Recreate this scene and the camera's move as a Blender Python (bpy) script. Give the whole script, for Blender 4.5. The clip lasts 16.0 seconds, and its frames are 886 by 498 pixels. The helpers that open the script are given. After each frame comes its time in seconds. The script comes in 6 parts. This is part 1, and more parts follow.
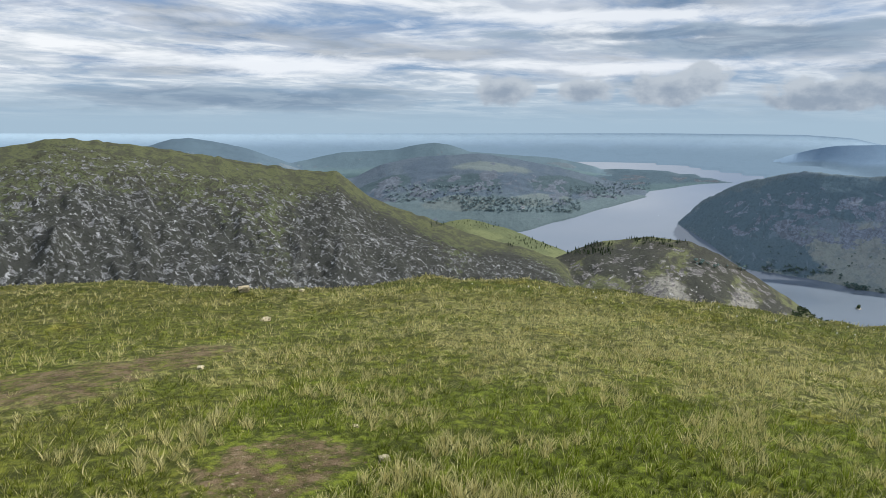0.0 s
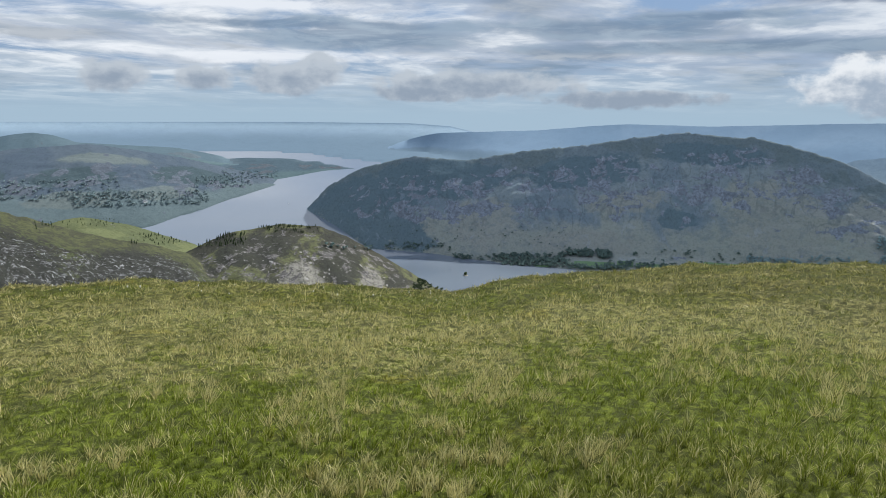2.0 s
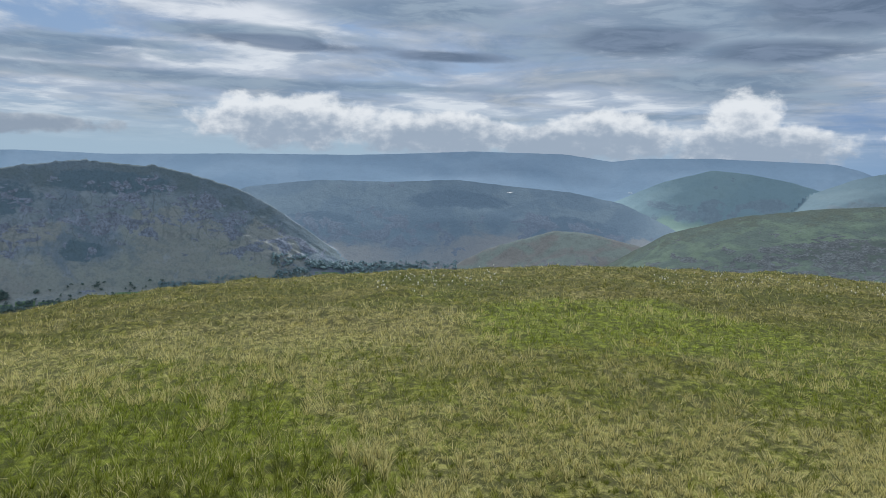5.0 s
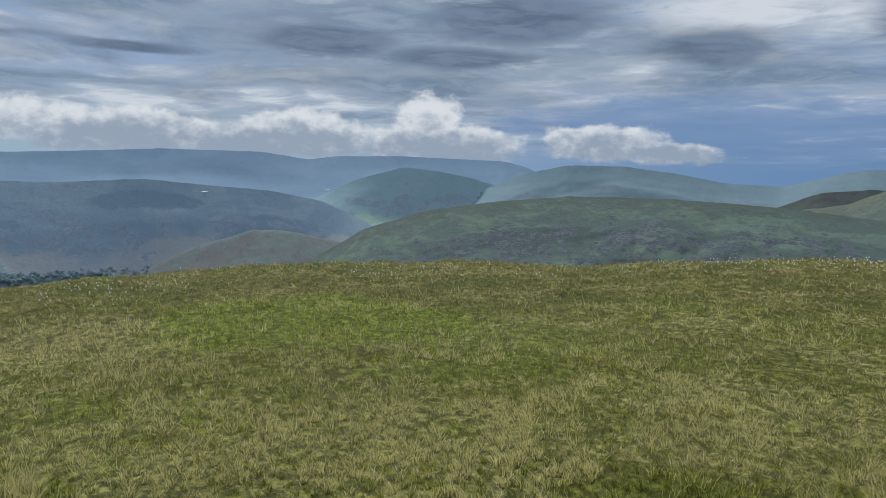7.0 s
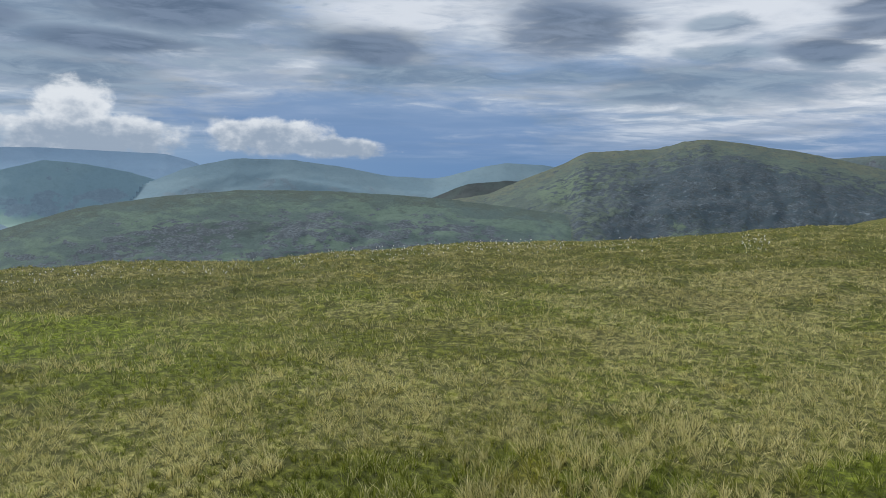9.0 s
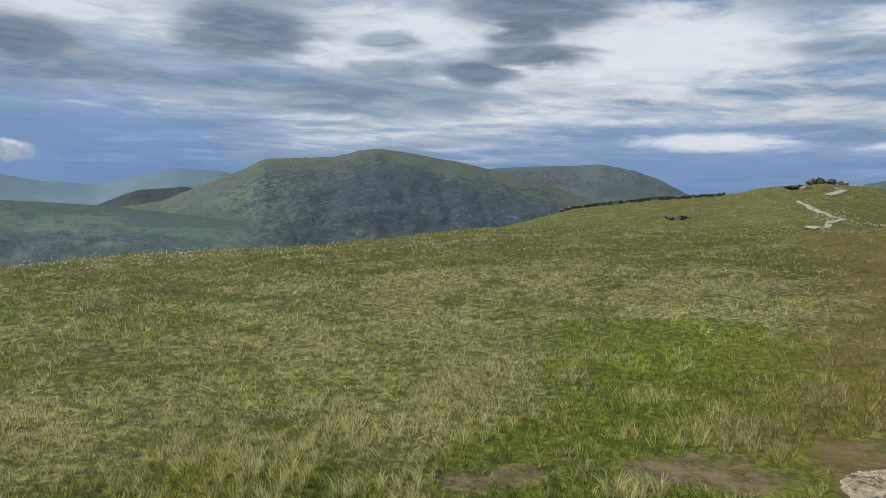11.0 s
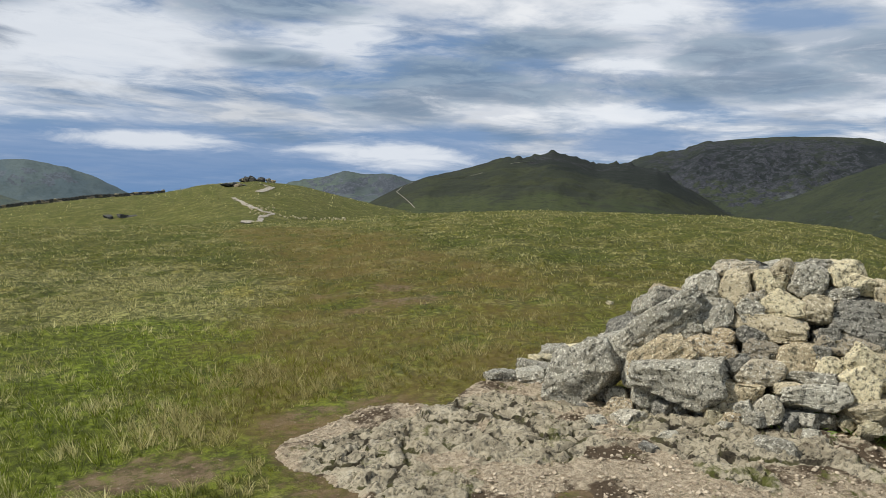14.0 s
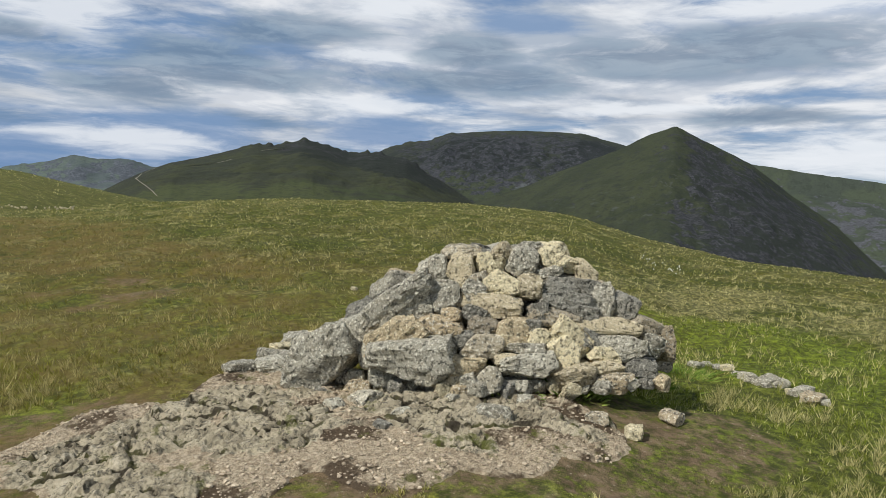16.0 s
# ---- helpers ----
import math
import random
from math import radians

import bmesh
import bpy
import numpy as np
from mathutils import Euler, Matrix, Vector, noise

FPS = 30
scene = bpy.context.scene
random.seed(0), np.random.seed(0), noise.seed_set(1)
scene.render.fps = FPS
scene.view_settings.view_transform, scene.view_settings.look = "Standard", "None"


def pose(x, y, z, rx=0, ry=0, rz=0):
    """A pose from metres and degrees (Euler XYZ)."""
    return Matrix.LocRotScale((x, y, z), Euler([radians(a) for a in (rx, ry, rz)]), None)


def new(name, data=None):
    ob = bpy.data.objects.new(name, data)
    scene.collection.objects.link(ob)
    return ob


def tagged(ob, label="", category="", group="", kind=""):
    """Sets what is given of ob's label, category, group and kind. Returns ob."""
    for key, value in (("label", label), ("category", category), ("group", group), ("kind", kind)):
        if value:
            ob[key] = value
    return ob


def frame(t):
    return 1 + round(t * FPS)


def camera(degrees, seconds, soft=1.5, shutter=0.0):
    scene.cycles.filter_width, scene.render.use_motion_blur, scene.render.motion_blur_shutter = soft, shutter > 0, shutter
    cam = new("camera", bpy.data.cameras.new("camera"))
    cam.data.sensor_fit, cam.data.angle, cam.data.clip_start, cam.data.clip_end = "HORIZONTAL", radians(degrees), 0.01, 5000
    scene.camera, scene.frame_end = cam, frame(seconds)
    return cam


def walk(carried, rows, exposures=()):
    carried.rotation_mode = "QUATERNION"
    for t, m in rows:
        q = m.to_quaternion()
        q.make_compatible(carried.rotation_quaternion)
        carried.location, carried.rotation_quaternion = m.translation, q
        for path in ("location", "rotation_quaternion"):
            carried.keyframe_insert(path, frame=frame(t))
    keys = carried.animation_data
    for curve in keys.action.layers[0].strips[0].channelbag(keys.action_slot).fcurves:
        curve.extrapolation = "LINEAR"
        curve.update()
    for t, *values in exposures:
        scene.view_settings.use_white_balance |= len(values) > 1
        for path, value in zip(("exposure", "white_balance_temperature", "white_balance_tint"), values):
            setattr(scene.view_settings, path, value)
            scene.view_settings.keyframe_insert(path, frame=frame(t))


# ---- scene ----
# x is east, y is north, z is up; the first eye stands at x = y = 0.
cam = camera(61.3, 16.0, 0.6)
EYE = 1.6
# seconds, east, north, bearing, pitch, lean to the right
ROWS = [
    (0.0, 0.000, 0.000, 31.52, -9.32, -0.31),
    (0.5, 0.123, -0.086, 40.37, -8.91, -0.43),
    (1.0, 0.205, -0.160, 47.87, -8.89, -0.40),
    (1.5, 0.232, -0.207, 54.05, -9.30, -0.45),
    (2.0, 0.257, -0.251, 59.46, -9.97, -0.53),
    (2.5, 0.280, -0.300, 64.97, -10.35, -0.81),
    (3.0, 0.299, -0.357, 71.32, -10.32, -1.05),
    (3.5, 0.311, -0.416, 78.75, -9.77, -1.33),
    (4.0, 0.314, -0.441, 86.75, -8.95, -1.59),
    (4.5, 0.314, -0.451, 95.13, -7.96, -1.80),
    (5.0, 0.314, -0.451, 102.94, -6.95, -1.86),
    (5.2, 0.314, -0.451, 105.85, -6.65, -1.80),
    (7.3, 0.223, -0.629, 128.80, -6.38, -1.60),
    (7.5, 0.223, -0.629, 130.98, -6.32, -1.45),
    (8.0, 0.223, -0.629, 136.96, -6.40, -1.45),
    (8.5, 0.223, -0.629, 143.61, -6.37, -1.64),
    (9.0, 0.223, -0.629, 150.61, -6.16, -1.81),
    (9.5, 0.223, -0.629, 157.51, -5.91, -1.94),
    (9.7, 0.223, -0.629, 160.18, -5.80, -2.05),
    (11.8, 0.025, -0.657, 183.40, -4.41, -2.11),
    (12.0, 0.025, -0.657, 185.86, -4.25, -2.05),
    (12.5, 0.025, -0.657, 193.07, -3.94, -1.84),
    (13.0, 0.025, -0.657, 200.56, -3.67, -1.56),
    (13.5, 0.025, -0.657, 208.29, -3.52, -1.53),
    (14.0, 0.025, -0.657, 215.58, -3.47, -1.79),
    (14.5, 0.025, -0.657, 222.14, -3.55, -1.92),
    (15.0, -0.001, -0.603, 227.56, -3.59, -1.98),
    (15.5, -0.022, -0.557, 231.68, -3.72, -1.96),
    (16.0, -0.030, -0.539, 234.31, -3.79, -1.81),
]
walk(cam, [(t, pose(e, n, EYE, 90 + pitch, 0, -bearing) @ pose(0, 0, 0, 0, 0, -lean)) for t, e, n, bearing, pitch, lean in ROWS],
     exposures=[(0.0, 0.0, 6300, 10), (5.0, -0.1, 6250, 10), (7.5, -0.28, 6200, 10), (8.5, -0.2, 6200, 10), (9.5, -0.14, 6220, 10), (13.0, -0.13, 6300, 10), (16.0, -0.15, 6300, 10)])

# ---- light ----
SUN_BEARING, SUN_HEIGHT = 106.0, 45.0
sun = new("sun", bpy.data.lights.new("sun", "SUN"))
sun.data.energy, sun.data.angle, sun.data.color = 5.0, radians(1.5), (1.0, 0.95, 0.86)
sun.matrix_world = pose(0, 0, 300, 90 - SUN_HEIGHT, 0, 180 - SUN_BEARING)


class Nodes:
    """Short hand for node trees."""

    def __init__(self, tree):
        self.tree = tree
        tree.nodes.clear()

    def add(self, kind, values=(), op="", clamp=False, blend="", ease=""):
        node = self.tree.nodes.new("ShaderNode" + kind)
        if op:
            node.operation = op
        if clamp:
            node.use_clamp = True
        if blend:
            node.data_type, node.blend_type = "RGBA", blend
        if ease:
            node.interpolation_type = ease
        for key, value in dict(values).items():
            self.feed(value, node.inputs[key])
        return node

    def feed(self, value, socket):
        if hasattr(value, "is_linked"):
            self.tree.links.new(value, socket)
        else:
            socket.default_value = value

    def math(self, op, a, b=0.0, c=0.0, clamp=False):
        return self.add("Math", {0: a, 1: b, 2: c}, op, clamp).outputs[0]

    def vec(self, op, a, b=(0, 0, 0)):
        return self.add("VectorMath", {0: a, 1: b}, op).outputs[0]

    def noise(self, vector, scale, detail=4.0, rough=0.55, warp=0.0):
        return self.add("TexNoise", {"Vector": vector, "Scale": scale, "Detail": detail, "Roughness": rough, "Distortion": warp}).outputs["Fac"]

    def steps(self, value, low, high, smooth=True):
        return self.add("MapRange", {0: value, 1: low, 2: high, 3: 0.0, 4: 1.0}, ease="SMOOTHSTEP" if smooth else "LINEAR").outputs[0]

    def mix(self, fac, a, b, blend="MIX"):
        node = self.add("Mix", blend=blend)
        for key, value in ((0, fac), (6, a), (7, b)):
            if key and not hasattr(value, "is_linked"):
                value = (*value[:3], 1.0)
            self.feed(value, node.inputs[key])
        return node.outputs[2]


# The sky: Nishita blue behind a broken deck of stratocumulus, with sheets and heaps of cloud where they hang.
world = bpy.data.worlds.new("sky")
scene.world = world
world.use_nodes = True
w = Nodes(world.node_tree)
air = w.add("TexSky")
air.sky_type, air.sun_disc, air.sun_elevation, air.sun_rotation = "NISHITA", False, radians(SUN_HEIGHT), radians(SUN_BEARING)
air.altitude, air.air_density, air.dust_density = 700.0, 1.0, 1.5
way = w.add("TexCoord").outputs["Generated"]
split = w.add("SeparateXYZ", {0: way})
up = split.outputs[2]
flat = w.vec("DIVIDE", way, w.add("CombineXYZ", {0: w.math("ADD", w.math("MAXIMUM", up, 0.0), 0.07), 1: w.math("ADD", w.math("MAXIMUM", up, 0.0), 0.07), 2: 1.0}).outputs[0])
deck = w.add("Mapping", {"Vector": flat, "Location": (2.3, 4.1, 0.0), "Rotation": (0, 0, radians(-35)), "Scale": (0.85, 1.0, 0.0)}).outputs[0]
big = w.noise(deck, 0.75, 6.0, 0.52, 0.25)
fine = w.noise(w.vec("ADD", deck, (4, 8, 0)), 2.0, 7.0, 0.56, 0.4)
lump = w.math("ADD", w.math("MULTIPLY", big, 0.77), w.math("MULTIPLY", fine, 0.23))
south = w.steps(w.math("SUBTRACT", w.math("MULTIPLY", split.outputs[0], 0.75), w.math("MULTIPLY", split.outputs[1], 0.65)), -0.6, 0.8)
blue = w.mix(0.75, air.outputs[0], (2.0, 3.2, 5.3))
veil = w.steps(w.noise(w.vec("ADD", deck, (9, 3, 0)), 0.7, 7.0, 0.62, 0.4), 0.36, 0.54)
west = w.steps(w.math("MULTIPLY", split.outputs[1], -1.0), 0.3, 0.95)
bright = w.steps(w.math("ADD", split.outputs[0], split.outputs[1]), -0.55, -1.2)
white = w.mix(w.steps(fine, 0.36, 0.62), w.mix(bright, w.mix(south, (5.5, 6.1, 6.7), (4.0, 4.75, 5.8)), (5.0, 5.6, 6.4)), w.mix(bright, w.mix(south, (9.6, 9.7, 9.7), (7.6, 8.0, 8.4)), (9.4, 9.4, 9.4)))
sky = w.mix(w.math("MULTIPLY", veil, 0.96), blue, white)
lump = w.math("ADD", lump, w.math("MULTIPLY", south, 0.04))
dark = w.steps(lump, 0.50, 0.545)
sky = w.mix(w.math("MULTIPLY", dark, w.math("SUBTRACT", 0.5, w.math("MULTIPLY", bright, 0.2))), sky, w.mix(w.steps(lump, 0.53, 0.64), (3.3, 4.05, 5.3), (1.2, 1.75, 2.45)))
# pale haze on the horizon, bluer in the south-west
low = w.math("SUBTRACT", 1.0, w.steps(up, -0.01, 0.085))
sky = w.mix(w.math("MULTIPLY", low, 1.05, clamp=True), sky, w.mix(west, (3.9, 5.15, 6.2), (1.7, 2.95, 5.1)))
# where the clouds lie: from and to in bearing, from and to in height, in degrees
GREY_CLOUDS = [
    (106, 142, 6.0, 13.5), (43, 63, 4.8, 6.6), (70, 86, 6.6, 7.4), (4, 29, 1.0, 2.8), (48, 62, 5.1, 5.9), (60, 84, 5.6, 7.2), (62, 110, 4.6, 5.6), (92, 109, 9.4, 12.0),
    (81, 97, 7.8, 9.0), (117, 131, 4.2, 7.0), (139, 160, 6.0, 7.6), (160, 175, 4.6, 7.0), (168, 173, 7.8, 9.4), (174, 180, 7.0, 9.2), (167, 173.5, 9.9, 11.3),
    (162, 180, 5.2, 8.0), (195, 209, 12.4, 15.5), (198, 208, 9.4, 11.0), (207, 217, 6.0, 8.6), (210, 222, 8.0, 11.0), (207, 228, 7.4, 9.4), (229, 246, 7.8, 10.2),
    (240, 259, 8.8, 12.0), (246, 266, 9.6, 13.0), (36, 64, 6.0, 7.0), (232, 240, 9.4, 12.4), (216, 229, 10.6, 13.2), (252, 263, 5.8, 7.1)]
DARK_CLOUDS = [
    (84, 98, 7.2, 8.4), (98, 108, 6.9, 8.0), (123, 138, 9.0, 12.6), (112, 121.5, 7.6, 10.0), (120, 133, 7.0, 8.8), (141, 149.5, 7.2, 10.2), (154, 165, 8.2, 12.6),
    (177, 183, 10.2, 13.0), (175, 187.5, 11.0, 15.5), (176, 186, 8.8, 10.8), (173.5, 180, 7.8, 9.8)]
WHITE_CLOUDS = [
    (165, 178, 9.6, 12.8), (138, 154, 9.8, 12.6), (30, 56, 7.2, 8.4), (10, 30, 3.6, 5.2), (32, 60, 4.0, 4.9), (80, 94, 9.0, 10.6), (165, 179, 9.6, 13.0), (179, 199, 6.4, 14.5), (204, 217, 2.6, 4.6), (200, 213, 11.2, 13.2),
    (224, 233, 9.8, 11.3), (240, 256, 6.3, 7.5), (255, 270, 1.8, 5.6), (222, 236, 6.2, 7.6), (189, 200, 3.2, 4.6), (248, 268, 12.4, 15), (204, 212, 9.6, 14.8), (226, 233, 12.8, 15)]
BLUE_GAPS = [(130, 162, 1.0, 5.6), (177, 213, 0.8, 5.6), (206, 221, 2.6, 6.0), (224, 235, 3.6, 6.2), (236, 244, 12.2, 14.0), (2, 14, 8.0, 10), (258, 266, 12.6, 14.4)]
# heaps: bearing from and to, base and top
GREY_HEAPS = [(33.5, 38.5, 1.3, 3.9), (39.5, 44.2, 1.5, 3.7), (44.3, 51.5, 1.4, 4.1), (53, 63, 1.0, 2.7), (53, 70, 1.2, 3.7), (66, 80, 0.7, 2.2), (48, 52.5, 2.0, 4.8)]
PALE_HEAPS = [(83, 99, 0.0, 4.6), (94, 111, -0.2, 3.6), (104, 118, -0.3, 3.0), (109, 121, -0.2, 4.0), (118, 132.5, -0.4, 3.4), (121.5, 127, 1.4, 5.6), (132, 143, 0.4, 3.5), (137, 147, 0.4, 2.2)]

turn = w.math("MODULO", w.math("ADD", w.math("DEGREES", w.math("ARCTAN2", split.outputs[0], split.outputs[1])), 360.0), 360.0)
rise = w.math("DEGREES", w.math("ARCSINE", up))
dome = w.add("CombineXYZ", {0: turn, 1: rise, 2: 0.0}).outputs[0]
# streaky edges for the sheets, bulging ones for the heaps
sheet = w.vec("MULTIPLY", dome, (0.085, 0.42, 1.0))
swirl = w.add("TexNoise", {"Vector": sheet, "Scale": 1.2, "Detail": 3.0, "Roughness": 0.55})
drift = w.vec("ADD", dome, w.vec("MULTIPLY", w.vec("SUBTRACT", swirl.outputs["Color"], (0.5, 0.5, 0.5)), (5.0, 1.3, 0.0)))
wisp = w.noise(sheet, 2.3, 8.0, 0.62, 0.5)
puffs = w.vec("MULTIPLY", dome, (0.34, 0.5, 1.0))
heap = w.noise(puffs, 1.5, 6.0, 0.55, 0.2)


def cloud_field(places, where):
    """One minus the distance from the nearest cloud's middle, its edge being 0."""
    far = None
    for b0, b1, e0, e1 in places:
        hb, he = (b1 - b0) / 2, (e1 - e0) / 2
        d = w.add("VectorMath", {0: where, 1: (1 / hb, 1 / he, 0), 2: (-(b0 + b1) / 2 / hb, -(e0 + e1) / 2 / he, 0)}, "MULTIPLY_ADD").outputs[0]
        d = w.add("VectorMath", {0: d}, "LENGTH").outputs["Value"]
        far = d if far is None else w.math("MINIMUM", far, d)
    return w.math("SUBTRACT", 1.0, far)


def sheet_mask(places, low, high, ragged):
    return w.steps(w.math("ADD", cloud_field(places, drift), w.math("MULTIPLY", w.math("SUBTRACT", wisp, 0.5), ragged)), low, high)


sky = w.mix(w.math("MULTIPLY", sheet_mask(BLUE_GAPS, -0.35, 0.5, 1.6), 0.85), sky, w.mix(w.steps(rise, 0.0, 7.0), (1.8, 3.0, 5.2), (2.3, 3.5, 5.5)))
sky = w.mix(w.math("MULTIPLY", sheet_mask(WHITE_CLOUDS, -0.3, 0.7, 2.4), 0.9), sky, w.mix(south, (9.3, 9.5, 9.7), (8.0, 8.3, 8.7)))
sky = w.mix(w.math("MULTIPLY", sheet_mask(GREY_CLOUDS, -0.3, 0.5, 1.9), 0.82), sky, w.mix(w.steps(wisp, 0.4, 0.62), (1.9, 2.7, 3.75), (3.1, 4.0, 4.95)))
sky = w.mix(w.math("MULTIPLY", sheet_mask(DARK_CLOUDS, -0.2, 0.5, 1.4), 0.9), sky, w.mix(w.steps(wisp, 0.38, 0.62), (1.25, 1.75, 2.55), (2.0, 2.6, 3.6)))
for heaps, ragged, shadow, lit in ((GREY_HEAPS, 1.3, (3.0, 3.6, 4.4), (5.2, 5.7, 6.2)), (PALE_HEAPS, 1.2, (3.6, 4.3, 5.2), (8.6, 8.8, 8.9))):
    near = cloud_field(heaps, dome)
    mask = w.steps(w.math("ADD", near, w.math("MULTIPLY", w.math("SUBTRACT", heap, 0.5), ragged)), -0.02, 0.34)
    rim = w.math("ADD", w.math("MULTIPLY", near, -0.7), w.math("MULTIPLY", w.math("SUBTRACT", w.noise(w.vec("ADD", puffs, (0.08, -0.16, 0)), 2.2, 4.0, 0.55), 0.5), 1.6))
    sky = w.mix(w.math("MULTIPLY", mask, 0.94), sky, w.mix(w.steps(w.math("ADD", rim, w.math("MULTIPLY", rise, 0.3)), -0.1, 0.9), shadow, lit))
back = w.add("Background", {"Color": sky, "Strength": 0.1})
w.tree.links.new(back.outputs[0], w.add("OutputWorld").inputs[0])


# ---- numbers ----
def lattice(ix, iy, seed):
    h = (ix.astype(np.int64) * 374761393 + iy.astype(np.int64) * 668265263 + seed * 974711) & 0xFFFFFFFF
    h = ((h ^ (h >> 13)) * 1274126177) & 0xFFFFFFFF
    return ((h ^ (h >> 16)) & 0xFFFF) / 65535.0


def bumps(x, y, size, seed=0, octaves=4, gain=0.5):
    """Soft noise between about -1 and 1, of arrays."""
    x, y = np.asarray(x, float) / size, np.asarray(y, float) / size
    total, weight, norm = 0.0, 1.0, 0.0
    for k in range(octaves):
        ix, iy = np.floor(x), np.floor(y)
        fx, fy = x - ix, y - iy
        fx, fy = fx * fx * (3 - 2 * fx), fy * fy * (3 - 2 * fy)
        a, b = lattice(ix, iy, seed + k), lattice(ix + 1, iy, seed + k)
        c, d = lattice(ix, iy + 1, seed + k), lattice(ix + 1, iy + 1, seed + k)
        total = total + weight * (a + (b - a) * fx + (c - a) * fy + (a - b - c + d) * fx * fy)
        norm, weight = norm + weight, weight * gain
        x, y = 1.62 * x - 1.22 * y + 17.3, 1.22 * x + 1.62 * y + 5.1
    return 2 * total / norm - 1


def ease(v, a, b):
    u = np.clip((np.asarray(v, float) - a) / (b - a), 0, 1)
    return u * u * (3 - 2 * u)


def table(rows):
    return np.array(rows, float).T


HUB = (0.1, -0.5)  # the middle of the summit turf, round which all bearings are taken


def spot(bearing, r):
    a = np.radians(bearing)
    return HUB[0] + r * np.sin(a), HUB[1] + r * np.cos(a)


# ---- the summit turf ----
# bearing, and the angle below level at which the turf rolls out of sight
BROW = table([
    (-20, -10.2), (0, -10.6), (7, -10.9), (16, -12.0), (22, -12.3), (30, -11.9), (37, -12.2), (47, -12.7), (57, -13.4), (60, -13.5), (64, -12.4),
    (68, -11.8), (78, -10.7), (84, -10.0), (98, -9.2), (116, -7.9), (124, -7.7), (136, -7.6), (142, -6.7), (154, -5.6), (160, -5.4), (168, -4.7),
    (177, -3.2), (184, -2.7), (195, -2.2), (206, -1.7), (212, -1.0), (222, -0.4), (237, -0.4), (244, -0.9), (249, -2.4), (256, -3.8), (265, -4.4),
    (290, -7.5), (340, -10.2)])
_b = np.arange(-40, 400, 0.5)
_brow = np.convolve(np.pad(np.interp(_b, np.append(BROW[0], 360), np.append(BROW[1], -10.6)), 6, mode="edge"), np.hanning(13) / np.hanning(13).sum(), "valid")
KNOLL = table([(179, -2.9), (184.5, -1.3), (190, -0.45), (194.5, 0.05), (198, 0.85), (201.5, 1.2), (204.7, 0.95), (210.4, -0.25), (213.5, -0.8), (217, -1.7)])


def turf(bearing, r, rough=True):
    """Height of the summit turf."""
    bearing = np.asarray(bearing, float) % 360
    r = np.asarray(r, float)
    dip = np.tan(np.radians(np.interp(bearing, _b, _brow)))
    edge = np.clip(3.2 / np.maximum(-dip, 1e-3), 10, 62)
    a, b = dip + 3.2 / edge, EYE / edge ** 2
    far = (a + 0.55) / (2 * b)
    rr = np.minimum(r, far)
    z = a * rr - b * rr ** 2 - 0.55 * np.maximum(r - far, 0)
    top = EYE + 165 * np.tan(np.radians(np.interp(bearing, *KNOLL, left=-45, right=-45)))
    hump = top - 6.5 * (1 - ease(r, 70, 165)) - 0.22 * np.maximum(r - 165, 0) - 0.004 * np.maximum(r - 180, 0) ** 2
    hump = np.where(r < 60, -99, hump)
    z = np.maximum(z, hump)
    if rough:
        x, y = spot(bearing, r)
        z = z + 0.13 * np.exp(-((x + 5.1) ** 2 + (y + 2.55) ** 2) / 0.85)  # the cairn stands on a low swell
        z = z + ease(r, 5, 11) * 0.12 * np.abs(bumps(x, y, 0.6, 19, 3)) + ease(r, 3, 14) * (0.15 * bumps(x, y, 7.0, 3, 3) + 0.13 * bumps(x, y, 1.4, 9, 4)) + 0.02 * bumps(x, y, 0.5, 11, 2)
    return z


def at_xy(x, y):
    dx, dy = np.asarray(x, float) - HUB[0], np.asarray(y, float) - HUB[1]
    return turf(np.degrees(np.arctan2(dx, dy)), np.hypot(dx, dy))


def sighted(bearing, dip, eye=HUB):
    """Where a line of sight from the eye meets the turf."""
    a, low, high = np.radians(bearing), 1.5, 300.0
    for turn in range(3):
        r = np.geomspace(low, high, 240)
        x, y = eye[0] + r * np.sin(a), eye[1] + r * np.cos(a)
        over = EYE + r * np.tan(np.radians(dip)) - at_xy(x, y)
        k = int(np.argmax(over < 0)) if (over < 0).any() else int(np.argmin(over))
        low, high = r[max(k - 1, 0)], r[min(k + 1, 239)]
    return float(x[k]), float(y[k]), float(at_xy(x[k], y[k]))


# ---- the country round it ----
def nearer(R):
    """All that lies beyond 3 km is drawn in along the line of sight, to end at 4.9 km."""
    R = np.asarray(R, float)
    return np.where(R < 3000, R, 3000 + 1900 * (1 - np.exp(-np.maximum(R - 3000, 0) / 7000)))


WATER = -575.0
FLOOR = table([(-10, -470), (20, -500), (36, -592), (76, -592), (84, -572), (110, -565), (130, -480), (170, -350), (195, -150), (205, -60), (235, -35), (245, -60), (256, -250), (300, -400), (340, -450), (370, -480)])
